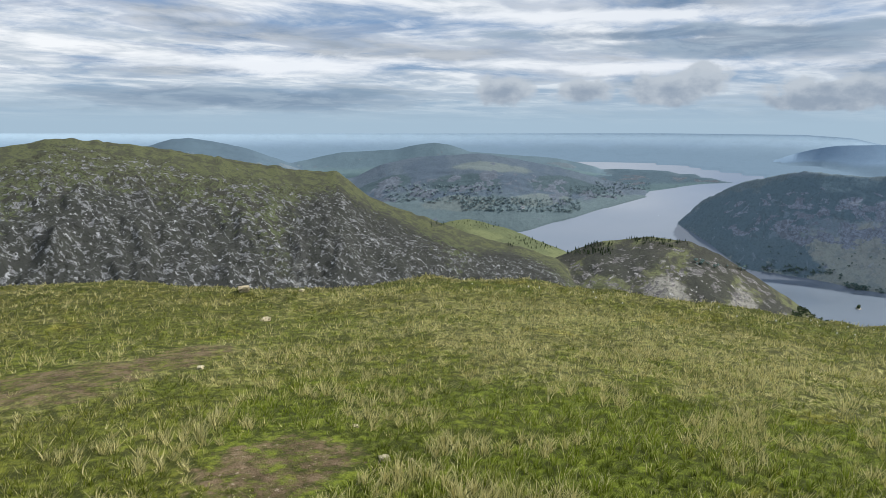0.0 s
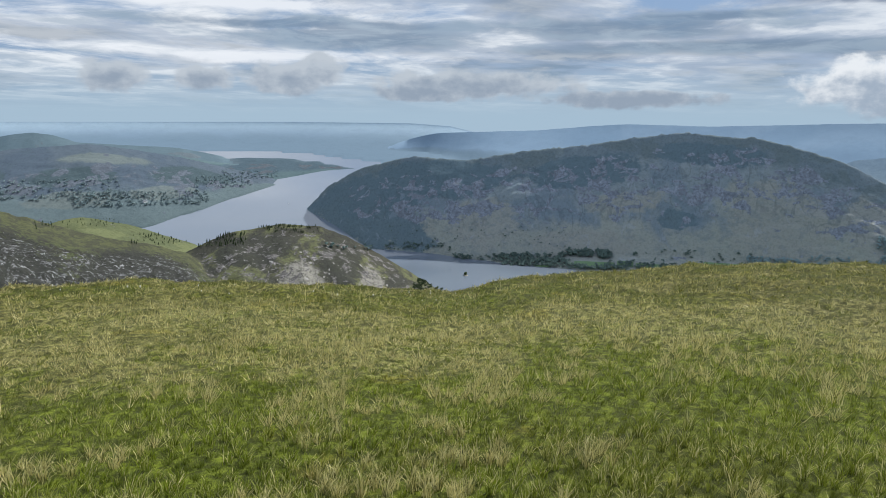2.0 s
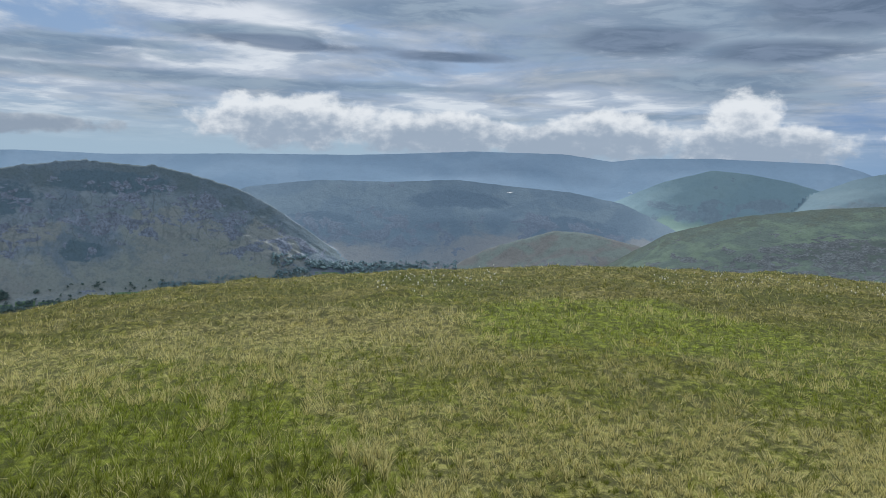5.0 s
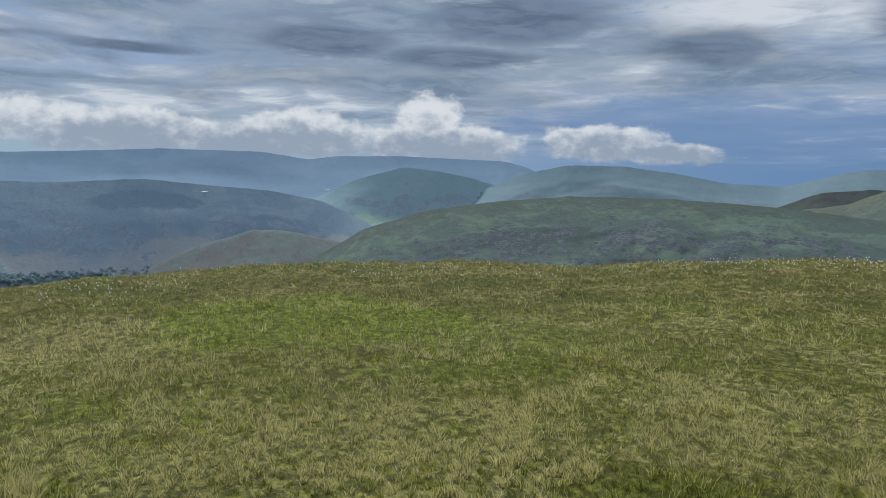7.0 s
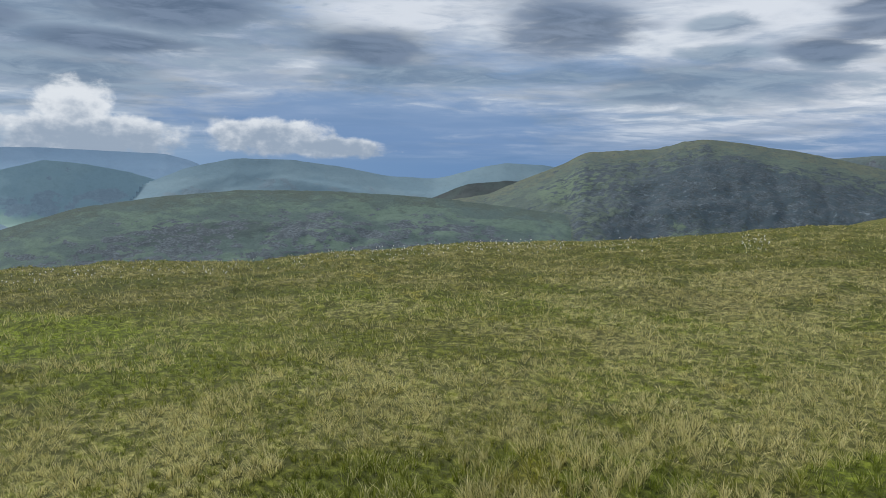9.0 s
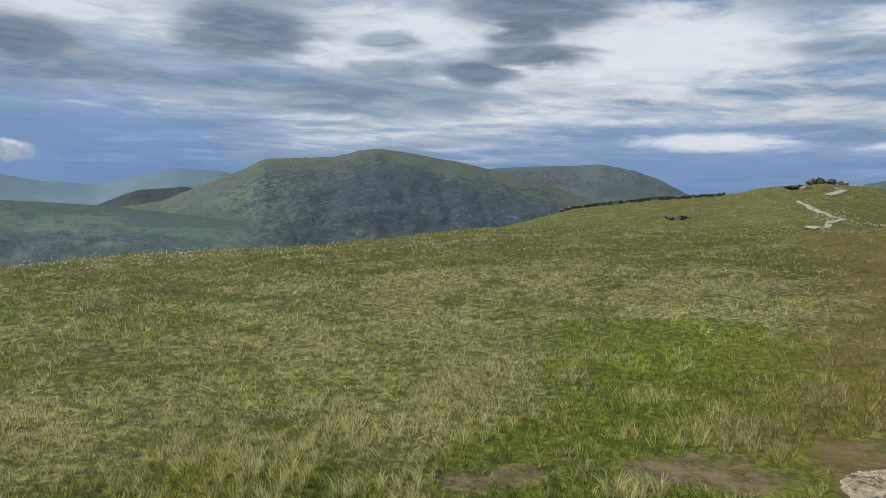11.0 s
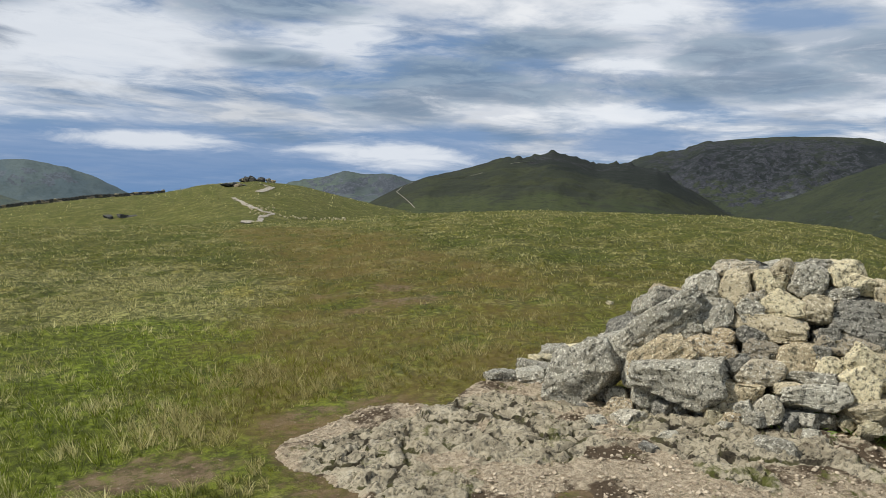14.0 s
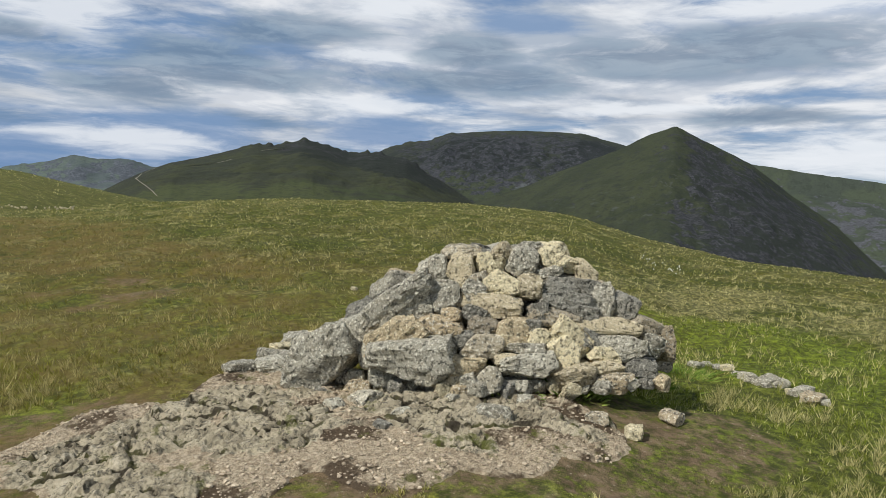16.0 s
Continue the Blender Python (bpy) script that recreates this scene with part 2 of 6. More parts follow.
# name: crest (bearing, angle above level), distance of the crest, distance of the foot, height of the foot, bulge, crags
FELLS = {
    "craggy_fell": ([(-14, -3.5), (-6, -2.2), (1, -1.5), (2.7, -1.2), (4.7, -0.9), (9.3, -1.35), (11.5, -1.7), (15.4, -2.35), (20.2, -3.2), (23.6, -3.4), (24.6, -4.3), (26.1, -5.4), (28.7, -6.4), (31.8, -7.4), (34.4, -8.4), (37.9, -9.1), (40.3, -9.9), (43, -12)],
                    [(0, 1950), (43, 2250)], [(0, 1150), (43, 1500)], -440, 0.8, 1.0),
    "wooded_crag": ([(36, -12), (38.8, -10.4), (40.3, -9.8), (41.8, -9.1), (43.4, -8.5), (47.1, -8.0), (50, -8.2), (52, -9), (54.3, -10.25), (57, -11.8), (58.6, -12.8), (60.5, -13.6), (61.5, -14.2)],
                    [(0, 2330), (60, 2330)], [(0, 1500), (60, 1900)], -575, 0.75, 0.6),
    "pale_knoll": ([(29, -9), (30.9, -7.6), (32.2, -7.15), (33.5, -7.0), (36.6, -7.7), (39.2, -8.7), (41, -9.3), (42.5, -11)], [(0, 2850), (60, 2850)], [(0, 2350), (60, 2350)], -560, 0.8, 0.1),
    "lake_fell": ([(15, -4.6), (20, -4.2), (24.6, -3.9), (27, -2.8), (29.6, -2.3), (34.3, -2.0), (37.3, -2.45), (40.7, -3.1), (43.7, -3.85), (46.1, -4.35), (47.5, -5)],
                  [(0, 7000), (40, 7000), (48, 7000)], [(0, 3900), (30, 4000), (36, 4080), (38, 4130), (39.5, 4500), (41.2, 4720), (42.2, 5050), (45, 5800), (49, 7200), (50, 7850), (52, 8300)], -576, 0.9, 0.3),
    "lake_spit": ([(40, -3.2), (44.9, -2.95), (47.3, -3.05), (50.1, -3.3), (51.8, -3.7), (52.6, -3.85)], [(40, 10200), (47, 10200), (50, 9600), (51.8, 8700), (52.6, 8450)], [(40, 6000), (44, 6300), (46, 6700), (49, 7450), (50, 8050), (51.8, 8300), (52.6, 8400)], -578, 0.9, 0.0),
    "small_peak": ([(19, -3), (23.6, -2.0), (27.9, -1.75), (29.4, -1.4), (30.9, -1.22), (32.2, -1.42), (33.5, -1.9), (36.5, -2.1), (40, -2.3), (43, -2.9), (44.5, -3.8)], [(0, 9900), (60, 9900)], [(0, 8000), (44, 8800), (60, 9400)], -540, 0.9, 0.1),
    "dome_peak": ([(6, -2.6), (10.4, -1.4), (11.6, -1.02), (12.9, -0.92), (14.7, -1.2), (16.6, -1.6), (19.4, -2.55), (21, -3.2), (24, -4)], [(0, 9300), (60, 9300)], [(0, 7200), (60, 7200)], -470, 0.9, 0.1),
    "far_plain": ([(-60, -0.6), (15, -0.58), (32, -0.5), (48, -0.38), (57, -0.42), (60, -0.62), (62, -1.1), (63.5, -1.7), (66, -3.0)], [(-60, 41500), (120, 41500)], [(-60, 8000), (40, 12800), (45, 12600), (49, 12000), (51, 10700), (54.6, 9500), (56, 9000), (60, 8000)], -574, 1.0, 0.0),
    "eastern_range": ([(54.5, -2.6), (56, -1.9), (57.3, -1.5), (59, -1.15), (63.2, -1.0), (66.6, -0.88), (70.5, -0.52), (73, -0.36), (79, -0.46), (87.7, -0.16), (95.8, 0), (99.6, 0.2), (104.9, 0.55), (111.9, 0.55), (115.4, 0.1), (117.4, 0.4), (122.3, 0.55), (130.2, 0.4), (132, -0.05), (136, -2)],
                      [(45, 13500), (140, 13500)], [(54, 12700), (58, 12300), (61, 10500), (64, 8000), (67, 7200), (140, 6400)], -565, 1.35, 0.03),
    "lakeside_fell": ([(48.2, -7.6), (48.9, -6.95), (50.4, -5.4), (53, -3.9), (54.7, -3.4), (57.3, -2.88), (59, -3.05), (61.6, -3.1), (65.7, -2.4), (69.8, -1.95), (73.2, -1.38), (76.7, -0.9), (82.2, -1.25), (85.2, -2.0), (87.8, -2.8), (90, -4), (92.1, -5.4), (94.3, -6.95), (96.4, -8.05), (98.5, -9.6)],
                      [(48, 4950), (53, 4400), (57, 4050), (77, 4300), (98, 4000)], [(48, 4800), (48.9, 4740), (51.2, 3990), (53.4, 3290), (58.3, 3170), (63.5, 2960), (69.8, 2880), (80, 2880), (98, 3100)], -577, 0.95, 0.75),
    "tarn_fell": ([(84, -4), (88.3, -2.55), (93.2, -1.95), (99.2, -1.93), (103.9, -1.62), (107.8, -1.98), (112.1, -2.25), (116.3, -2.95), (119.2, -4.25), (121, -5.2), (123, -6.5)], [(80, 5600), (125, 5600)], [(80, 3500), (125, 4000)], -567, 1.15, 0.0),
    "brown_spur": ([(100, -10.5), (102.4, -8.9), (106.3, -6.8), (111.4, -5.2), (113.9, -5.25), (116.8, -5.85), (120, -6.5), (123, -8)], [(100, 2900), (125, 2600)], [(100, 2500), (125, 1900)], -560, 0.85, 0.3),
    "valley_head_fell": ([(112, -4), (115.8, -2.8), (119.1, -1.25), (122.5, -0.27), (125.1, -0.5), (127.7, -0.95), (130.3, -1.7), (133, -3)], [(110, 7400), (135, 7400)], [(110, 5600), (135, 5600)], -520, 1.3, 0.12),
    "southern_fell": ([(124, -4.5), (126.9, -3.1), (129.4, -1.5), (131.5, -0.57), (134.9, 0.25), (139.1, 0.27), (142.9, -0.15), (146.1, -0.7), (149.6, -0.82), (151, -0.53), (153.5, 0.22), (155.2, 0.55), (158, 0.47), (163, -0.2), (168, -2)], [(124, 7100), (168, 7100)], [(124, 4600), (168, 4600)], -470, 1.15, 0.12),
    "green_shoulder": ([(112, -10), (115.3, -7.65), (119.6, -5.05), (124.2, -3.55), (129, -2.75), (135.4, -2.05), (142.2, -1.98), (148.1, -2.2), (150.3, -2.3), (153.8, -2.6), (160, -3.2), (166, -5)], [(112, 2150), (166, 2150)], [(112, 1250), (166, 1300)], -400, 0.8, 0.55),
    "brown_shoulder": ([(147, -3.5), (150.3, -2.0), (152.4, -1.1), (155.4, -0.78), (158, -0.88), (162, -2)], [(140, 4400), (170, 4400)], [(140, 3400), (170, 3400)], -420, 0.8, 0.1),
    "broad_crag_fell": ([(146, -3.6), (150.3, -2.5), (153.8, -1.9), (156.3, -0.75), (159.6, 0.64), (161, 1.5), (162.9, 1.65), (166.1, 1.88), (168, 2.45), (169.6, 2.66), (172.8, 2.3), (176.1, 1.82), (178.7, 1.28), (182.2, 0.55), (186.1, -0.72), (189, -1.4), (193, -4)], [(146, 2700), (193, 2700)], [(146, 1500), (193, 1700)], -380, 0.78, 0.5),
    "high_fell": ([(172, -0.5), (177.8, 1.45), (180.4, 1.72), (183.9, 1.9), (186.4, 2.1), (189, 1.65), (190.8, 1.0), (192.5, 0.15), (195, -1)], [(170, 4200), (200, 4200)], [(170, 3000), (200, 3000)], -250, 0.85, 0.2),
    "pointed_fell": ([(199, -1), (202.2, 0.5), (204, 1.27), (206.3, 1.75), (208.1, 2.3), (209.5, 2.07), (211.1, 2.18), (212.8, 1.75), (214.2, 1.45), (217, 0.5)], [(199, 3500), (217, 3500)], [(199, 2400), (217, 2400)], -100, 0.85, 0.4),
    "path_ridge": ([(206, -2.4), (209.1, -0.7), (209.9, -0.02), (212.4, 1.3), (214.1, 2.0), (216.2, 2.5), (218.3, 3.1), (220, 3.7), (221.3, 3.68), (223.6, 4.22), (225.2, 3.95), (226.9, 3.4), (229, 3.45), (230.3, 3.2), (231.4, 3.0), (233.7, 1.6), (236, 0.2), (239, -1)], [(206, 1350), (239, 1750)], [(206, 500), (239, 760)], -40, 1.0, 0.55),
    "corrie_headwall": ([(225, 1.5), (228.6, 3.1), (230.7, 4.05), (233.6, 4.6), (234.4, 5.03), (237.2, 5.23), (239.8, 5.37), (243, 5.3), (244.5, 5.22), (246, 4.83), (247.6, 4.45), (248.7, 3.9), (251, 2)], [(225, 2280), (251, 2280)], [(225, 1650), (251, 1500)], -30, 0.8, 1.1),
    "pyramid_peak": ([(232, -2), (237.5, 0.2), (240.4, 1.18), (243.3, 2.52), (247.4, 4.2), (249.4, 5.2), (251.2, 5.9), (252.9, 4.95), (255.3, 3.75), (256.4, 3.18), (259.1, 1.05), (262, -0.95), (263.8, -2.75), (264.8, -3.65), (267, -6)], [(232, 1500), (267, 1560)], [(232, 650), (267, 750)], -140, 1.0, 0.65),
    "western_fell": ([(250, 2.4), (254.6, 3.15), (256.4, 3.18), (259, 2.75), (261.4, 2.4), (264.7, 1.95), (272, 1.5), (300, 1.0), (330, 0.3), (346, -3)], [(250, 3200), (346, 3200)], [(250, 2000), (346, 2000)], -330, 0.85, 0.3),
}
# fells with a toothed crest: the bearings between which it is broken, and how high the teeth are
RAGGED = {"path_ridge": (219, 234, 14.0), "corrie_headwall": (228, 236, 12.0), "lakeside_fell": (49, 92, 14.0), "broad_crag_fell": (159, 170, 6.0), "craggy_fell": (2, 43, 9.0), "pointed_fell": (203, 215, 12.0)}
FAR_ROWS = np.concatenate([np.geomspace(300, 1100, 32)[:-1], np.geomspace(1100, 2900, 160)[:-1], np.geomspace(2900, 4500, 74)[:-1], np.geomspace(4500, 9000, 58)[:-1], np.geomspace(9000, 40000, 30)])
BEARINGS = np.concatenate([np.arange(-2, 267, 0.21), np.arange(267, 358, 1.5), [358.0]])


def rounded(bearing, rows, width):
    """A line through the rows, with its corners rounded over some degrees."""
    u, v = table(rows)
    return sum(wt * np.interp(bearing + k * width, u, v) for k, wt in ((-1, 0.2), (-0.5, 0.2), (0, 0.2), (0.5, 0.2), (1, 0.2)))


def country(bearing, R):
    """Height above the first eye's ground, the fell that makes it (-1: the floor), and how far up that fell it is, at true distances."""
    shape = np.shape(R)
    bearing, R = np.ravel(bearing), np.ravel(R)
    x, y = R * np.sin(np.radians(bearing)), R * np.cos(np.radians(bearing))
    z = np.interp(bearing, *FLOOR) + 4 * bumps(x, y, 300, 1, 2)
    z = np.where((R > 4500) & (bearing > 80), z + (np.minimum(R, 8500) - 4500) * 0.02, z)
    z = np.where(R > 7500, np.minimum(z, -596), z) - np.maximum(R - 12000, 0) * 0.025
    near = R < 900
    z[near] = np.maximum(z[near], turf(bearing[near], R[near], False))
    who, height = np.full(z.shape, -1), np.zeros(z.shape)
    for k, (name, (crest, rc, rf, low, bulge, crag)) in enumerate(FELLS.items()):
        az = table(crest)[0]
        wrapped = np.where(bearing > az[-1] + 5, bearing - 360, bearing)
        pick = np.nonzero((wrapped >= az[0]) & (wrapped <= az[-1]) & (R >= 0.93 * min(v for _, v in rf)))[0]
        b, r, px, py = wrapped[pick], R[pick], x[pick], y[pick]
        c, f = rounded(b, rc, 1.2), rounded(b, rf, 0.8)
        if len(pick) and c.max() - c.min() < 1 and c.max() < 39000:
            c = np.full(c.shape, FAR_ROWS[np.searchsorted(FAR_ROWS, c[0])])
        top = EYE + c * np.tan(np.radians(rounded(b, crest, 0.22)))
        u = np.clip((r - f) / (c - f), 0, 1.0)
        h = low + (top - low) * u ** bulge
        wob = np.sin(np.pi * np.minimum(u, 1.0)) ** 1.5
        size = 0.03 * c
        tall = np.maximum(top - low, 40)
        wx, wy = px + size * bumps(px, py, size * 2.5, 11 + k, 2), py + size * bumps(px, py, size * 2.5, 15 + k, 2)
        h = h + wob * tall * (0.09 if crag else 0.02) * bumps(wx, wy, size * 4.5, 21 + k, 4)
        if crag:
            gully = np.abs(bumps(b * c / 57.3 + 0.25 * wx, r * 0.5 + 0.3 * wy, size * 1.3, 70 + k, 4))
            ledge = np.abs(bumps(wx, wy, size * 0.7, 90 + k, 4))
            h = h + wob * crag * (tall * 0.085 * (gully - 0.3) + 0.006 * c * (0.25 - ledge) + 0.004 * c * (0.3 - np.abs(bumps(wx, wy, size * 0.22, 95 + k, 2))))
        h = np.where(r > c, top - (0.14 + np.maximum(0, (EYE - top) / c)) * (r - c), h)
        h = h + 0.0008 * np.minimum(c, 5000) * ease(r / c, 0.97, 1.0) * bumps(b * c / 57.3, r * 0.1, size * 0.3, 130 + k, 3)
        if name in RAGGED:
            b0, b1, tooth = RAGGED[name]
            h = h + tooth * ease(b, b0, b0 + 1) * (1 - ease(b, b1 - 1, b1)) * ease(r / c, 0.93, 1.0) * (np.abs(bumps(b * c / 57.3, r * 0.05, 30.0, 150 + k, 3)) - 0.25)
        mine = (r >= f) & (h > z[pick])
        z[pick[mine]], who[pick[mine]], height[pick[mine]] = h[mine], k, u[mine]
    return z.reshape(shape), who.reshape(shape), height.reshape(shape)


# ---- materials ----
def material(name):
    m = bpy.data.materials.new(name)
    m.use_nodes = True
    return m, Nodes(m.node_tree)


def finish(n, colour, rough=0.9, bump=None, depth=0.02, gloss=0.15):
    values = {"Base Color": colour, "Roughness": rough, "Specular IOR Level": gloss, "IOR": 1.5 if gloss < 1 else 1.7}
    if bump is not None:
        values["Normal"] = n.add("Bump", {"Height": bump, "Strength": 0.8, "Distance": depth}).outputs[0]
    shader = n.add("BsdfPrincipled", values)
    n.tree.links.new(shader.outputs[0], n.add("OutputMaterial").inputs[0])
    return shader


def turf_colour(n, place, tone=None):
    """Patches of lush green, straw-coloured mat grass, olive bog and rusty moss."""
    lush, dry = n.add("Attribute"), n.add("Attribute")
    lush.attribute_name, dry.attribute_name = "lush", "dry"
    wide = n.noise(place, 0.16, 4.0, 0.6, 0.4)
    middle = n.noise(n.vec("ADD", place, (31, 7, 0)), 0.6, 4.0, 0.65)
    small = n.noise(n.vec("ADD", place, (3, 57, 0)), 3.2, 5.0, 0.75) if tone is None else tone
    green = n.mix(n.steps(wide, 0.38, 0.62), (0.235, 0.285, 0.028), (0.28, 0.29, 0.045))
    # browner moor grass away from the trodden top
    reach = n.add("VectorMath", {0: place}, "LENGTH").outputs["Value"]
    moor = n.steps(n.math("ADD", reach, n.math("MULTIPLY", n.math("SUBTRACT", wide, 0.5), 14.0)), 5.0, 13.0)
    green = n.mix(n.math("MULTIPLY", moor, 0.9), green, n.mix(n.steps(middle, 0.4, 0.6), (0.1, 0.112, 0.016), (0.155, 0.14, 0.025)))
    green = n.mix(n.math("MULTIPLY", lush.outputs["Fac"], 0.8), green, (0.25, 0.315, 0.026))
    straw = n.math("ADD", n.math("MULTIPLY", middle, 0.42), n.math("MULTIPLY", small, 0.58))
    straw = n.math("ADD", straw, n.math("SUBTRACT", n.math("MULTIPLY", dry.outputs["Fac"], 0.085), n.math("MULTIPLY", lush.outputs["Fac"], 0.07)))
    colour = n.mix(n.math("MULTIPLY", n.math("MULTIPLY", n.steps(straw, 0.5, 0.6), 0.42 if tone is None else 0.95), n.math("SUBTRACT", 1.0, n.math("MULTIPLY", moor, 0.12))), green, (0.68, 0.60, 0.28))
    colour = n.mix(n.math("MULTIPLY", n.steps(small, 0.40, 0.2), 0.6), colour, (0.085, 0.105, 0.022))
    colour = n.mix(n.math("MULTIPLY", n.steps(n.noise(n.vec("ADD", place, (90, 11, 0)), 0.3, 4.0, 0.6), 0.5, 0.62), 0.35), colour, (0.19, 0.17, 0.045))
    colour = n.mix(n.math("MULTIPLY", n.steps(n.noise(n.vec("ADD", place, (5, 70, 0)), 1.3, 3.0, 0.6), 0.63, 0.7), 0.55), colour, (0.373, 0.317, 0.055))
    return colour


def turf_material():
    m, n = material("turf")
    place = n.add("TexCoord").outputs["Object"]
    grain = n.noise(place, 11.0, 6.0, 0.8)
    colour = turf_colour(n, place)
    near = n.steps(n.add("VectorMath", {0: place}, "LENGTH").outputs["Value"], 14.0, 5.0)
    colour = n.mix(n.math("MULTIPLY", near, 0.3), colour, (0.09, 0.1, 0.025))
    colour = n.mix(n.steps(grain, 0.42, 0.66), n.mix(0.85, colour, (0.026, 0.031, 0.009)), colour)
    soil = n.mix(n.steps(n.noise(place, 6.0, 6.0, 0.7), 0.35, 0.65), (0.08, 0.054, 0.032), (0.21, 0.15, 0.09))
    soil = n.mix(n.steps(n.noise(place, 34.0, 3.0, 0.7), 0.6, 0.7), soil, (0.36, 0.29, 0.21))
    bare = n.add("Attribute")
    bare.attribute_name = "bare"
    patchy = n.math("ADD", n.math("SUBTRACT", n.noise(place, 2.2, 6.0, 0.75), 0.5), n.math("SUBTRACT", n.noise(place, 12.0, 4.0, 0.7), 0.5))
    colour = n.mix(n.steps(n.math("ADD", bare.outputs["Fac"], n.math("MULTIPLY", patchy, 0.9)), 0.35, 0.7), colour, soil)
    rust = n.add("Attribute")
    rust.attribute_name = "rust"
    colour = n.mix(n.math("MULTIPLY", n.math("MULTIPLY", rust.outputs["Fac"], n.steps(n.noise(place, 1.2, 5.0, 0.7), 0.3, 0.65)), 0.65), colour, (0.15, 0.10, 0.032))
    finish(n, colour, 0.95, grain, 0.06)
    return m


def blade_material():
    m, n = material("grass_blade")
    place = n.add("TexCoord").outputs["Object"]
    odd = n.add("NewGeometry").outputs["Random Per Island"]
    tone = n.add("Attribute")
    tone.attribute_name = "tone"
    colour = turf_colour(n, place, tone.outputs["Fac"])
    colour = n.mix(n.math("MULTIPLY", n.math("MULTIPLY", n.steps(odd, 0.66, 1.0), n.steps(tone.outputs["Fac"], 0.1, 0.5)), 0.9), colour, (0.82, 0.74, 0.39))
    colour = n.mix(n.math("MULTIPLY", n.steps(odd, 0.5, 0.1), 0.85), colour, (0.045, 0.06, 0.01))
    rust = n.add("Attribute")
    rust.attribute_name = "rust"
    colour = n.mix(n.math("MULTIPLY", rust.outputs["Fac"], 0.45), colour, (0.22, 0.145, 0.04))
    leaf = n.add("BsdfPrincipled", {"Base Color": colour, "Roughness": 0.65, "Specular IOR Level": 0.12})
    glow = n.add("BsdfTranslucent", {"Color": n.mix(0.3, colour, (0.2, 0.25, 0.035))})
    both = n.add("MixShader", {0: 0.35, 1: leaf.outputs[0], 2: glow.outputs[0]})
    n.tree.links.new(both.outputs[0], n.add("OutputMaterial").inputs[0])
    return m


def fell_material(name, grass, heath, rock, foot, size=60.0, rocky=0.5, upright=1.7, scree=0.0, crisp=1.0, dark=None, pale=None, top=None, gully=0.0):
    """Hillside: grass and heather in patches, zones of dark heather and of shade put into the colour, zones of pale
    bent grass, crags in their own band, gullies and scree runs.
    """
    m, n = material(name)
    place = n.add("TexCoord").outputs["Object"]
    near = n.vec("MULTIPLY", place, (1 / size, 1 / size, 1 / size))

    def given(label):
        node = n.add("Attribute")
        node.attribute_name = label
        return node.outputs["Fac"]

    height, band = given("height"), given("crag")
    wide = n.noise(near, 0.3, 5.0, 0.6, 0.6)
    ragged = n.noise(n.vec("MULTIPLY", n.vec("ADD", near, (8, 1, 4)), (1.0, 1.0, upright)), 0.8, 7.0, 0.68, 0.5)
    crags = n.noise(n.vec("MULTIPLY", near, (1.0, 1.0, upright)), 0.9, 7.0, 0.6, 0.6)
    grain = n.noise(near, 6.0, 6.0, 0.75)
    loose = n.math("SUBTRACT", ragged, 0.5)

    def zone(value, low, high, spread=1.6):
        return n.steps(n.math("ADD", value, n.math("MULTIPLY", loose, spread)), low, high)

    colour = n.mix(n.steps(wide, 0.44, 0.56), grass, heath)
    colour = n.mix(n.steps(n.math("ADD", height, n.math("MULTIPLY", n.math("SUBTRACT", wide, 0.5), 0.9)), 0.42, 0.22), colour, foot)
    if pale:
        colour = n.mix(n.math("MULTIPLY", zone(given("pale"), 0.3, 0.6), 0.9), colour, pale)
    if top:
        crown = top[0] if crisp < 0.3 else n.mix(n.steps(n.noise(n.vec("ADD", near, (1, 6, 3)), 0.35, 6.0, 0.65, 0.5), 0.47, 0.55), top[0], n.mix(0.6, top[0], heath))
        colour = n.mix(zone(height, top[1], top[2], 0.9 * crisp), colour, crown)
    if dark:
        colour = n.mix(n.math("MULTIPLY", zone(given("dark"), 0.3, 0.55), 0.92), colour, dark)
    tint = dark or [c * 0.5 for c in heath]
    colour = n.mix(n.math("MULTIPLY", n.steps(n.noise(n.vec("ADD", n.vec("MULTIPLY", near, (1.0, 1.0, upright)), (9, 4, 2)), 1.6, 7.0, 0.7, 0.3), 0.50, 0.60), 0.6 * crisp), colour, tint)
    fall = n.vec("MULTIPLY", near, (1.0, 1.0, 0.3))
    ribs = n.math("SUBTRACT", n.noise(n.vec("ADD", fall, (5, 1, 7)), 0.45, 5.0, 0.6, 0.4), 0.5)
    cliff = n.math("ADD", n.math("ADD", crags, n.math("MULTIPLY", n.math("SUBTRACT", band, 0.5), 0.17)), n.math("MULTIPLY", ribs, 0.45))
    stone = n.mix(n.steps(grain, 0.36, 0.62), [c * (1 - 0.75 * crisp) for c in rock], rock)
    stone = n.mix(n.math("MULTIPLY", n.steps(n.noise(n.vec("ADD", near, (2, 7, 5)), 1.9, 5.0, 0.65, 0.4), 0.47, 0.56), 0.8), stone, [c * (1 - 0.65 * crisp) for c in rock])
    colour = n.mix(n.steps(cliff, 0.62 - 0.13 * rocky, 0.65 - 0.13 * rocky), colour, stone)
    if gully:
        rib = n.math("ABSOLUTE", n.math("SUBTRACT", n.noise(n.vec("ADD", fall, (3, 3, 3)), 0.75, 4.0, 0.5, 0.3), 0.5))
        colour = n.mix(n.math("MULTIPLY", n.math("MULTIPLY", n.steps(rib, 0.03, 0.004), n.steps(band, 0.2, 0.7)), gully), colour, [c * 0.45 for c in heath])
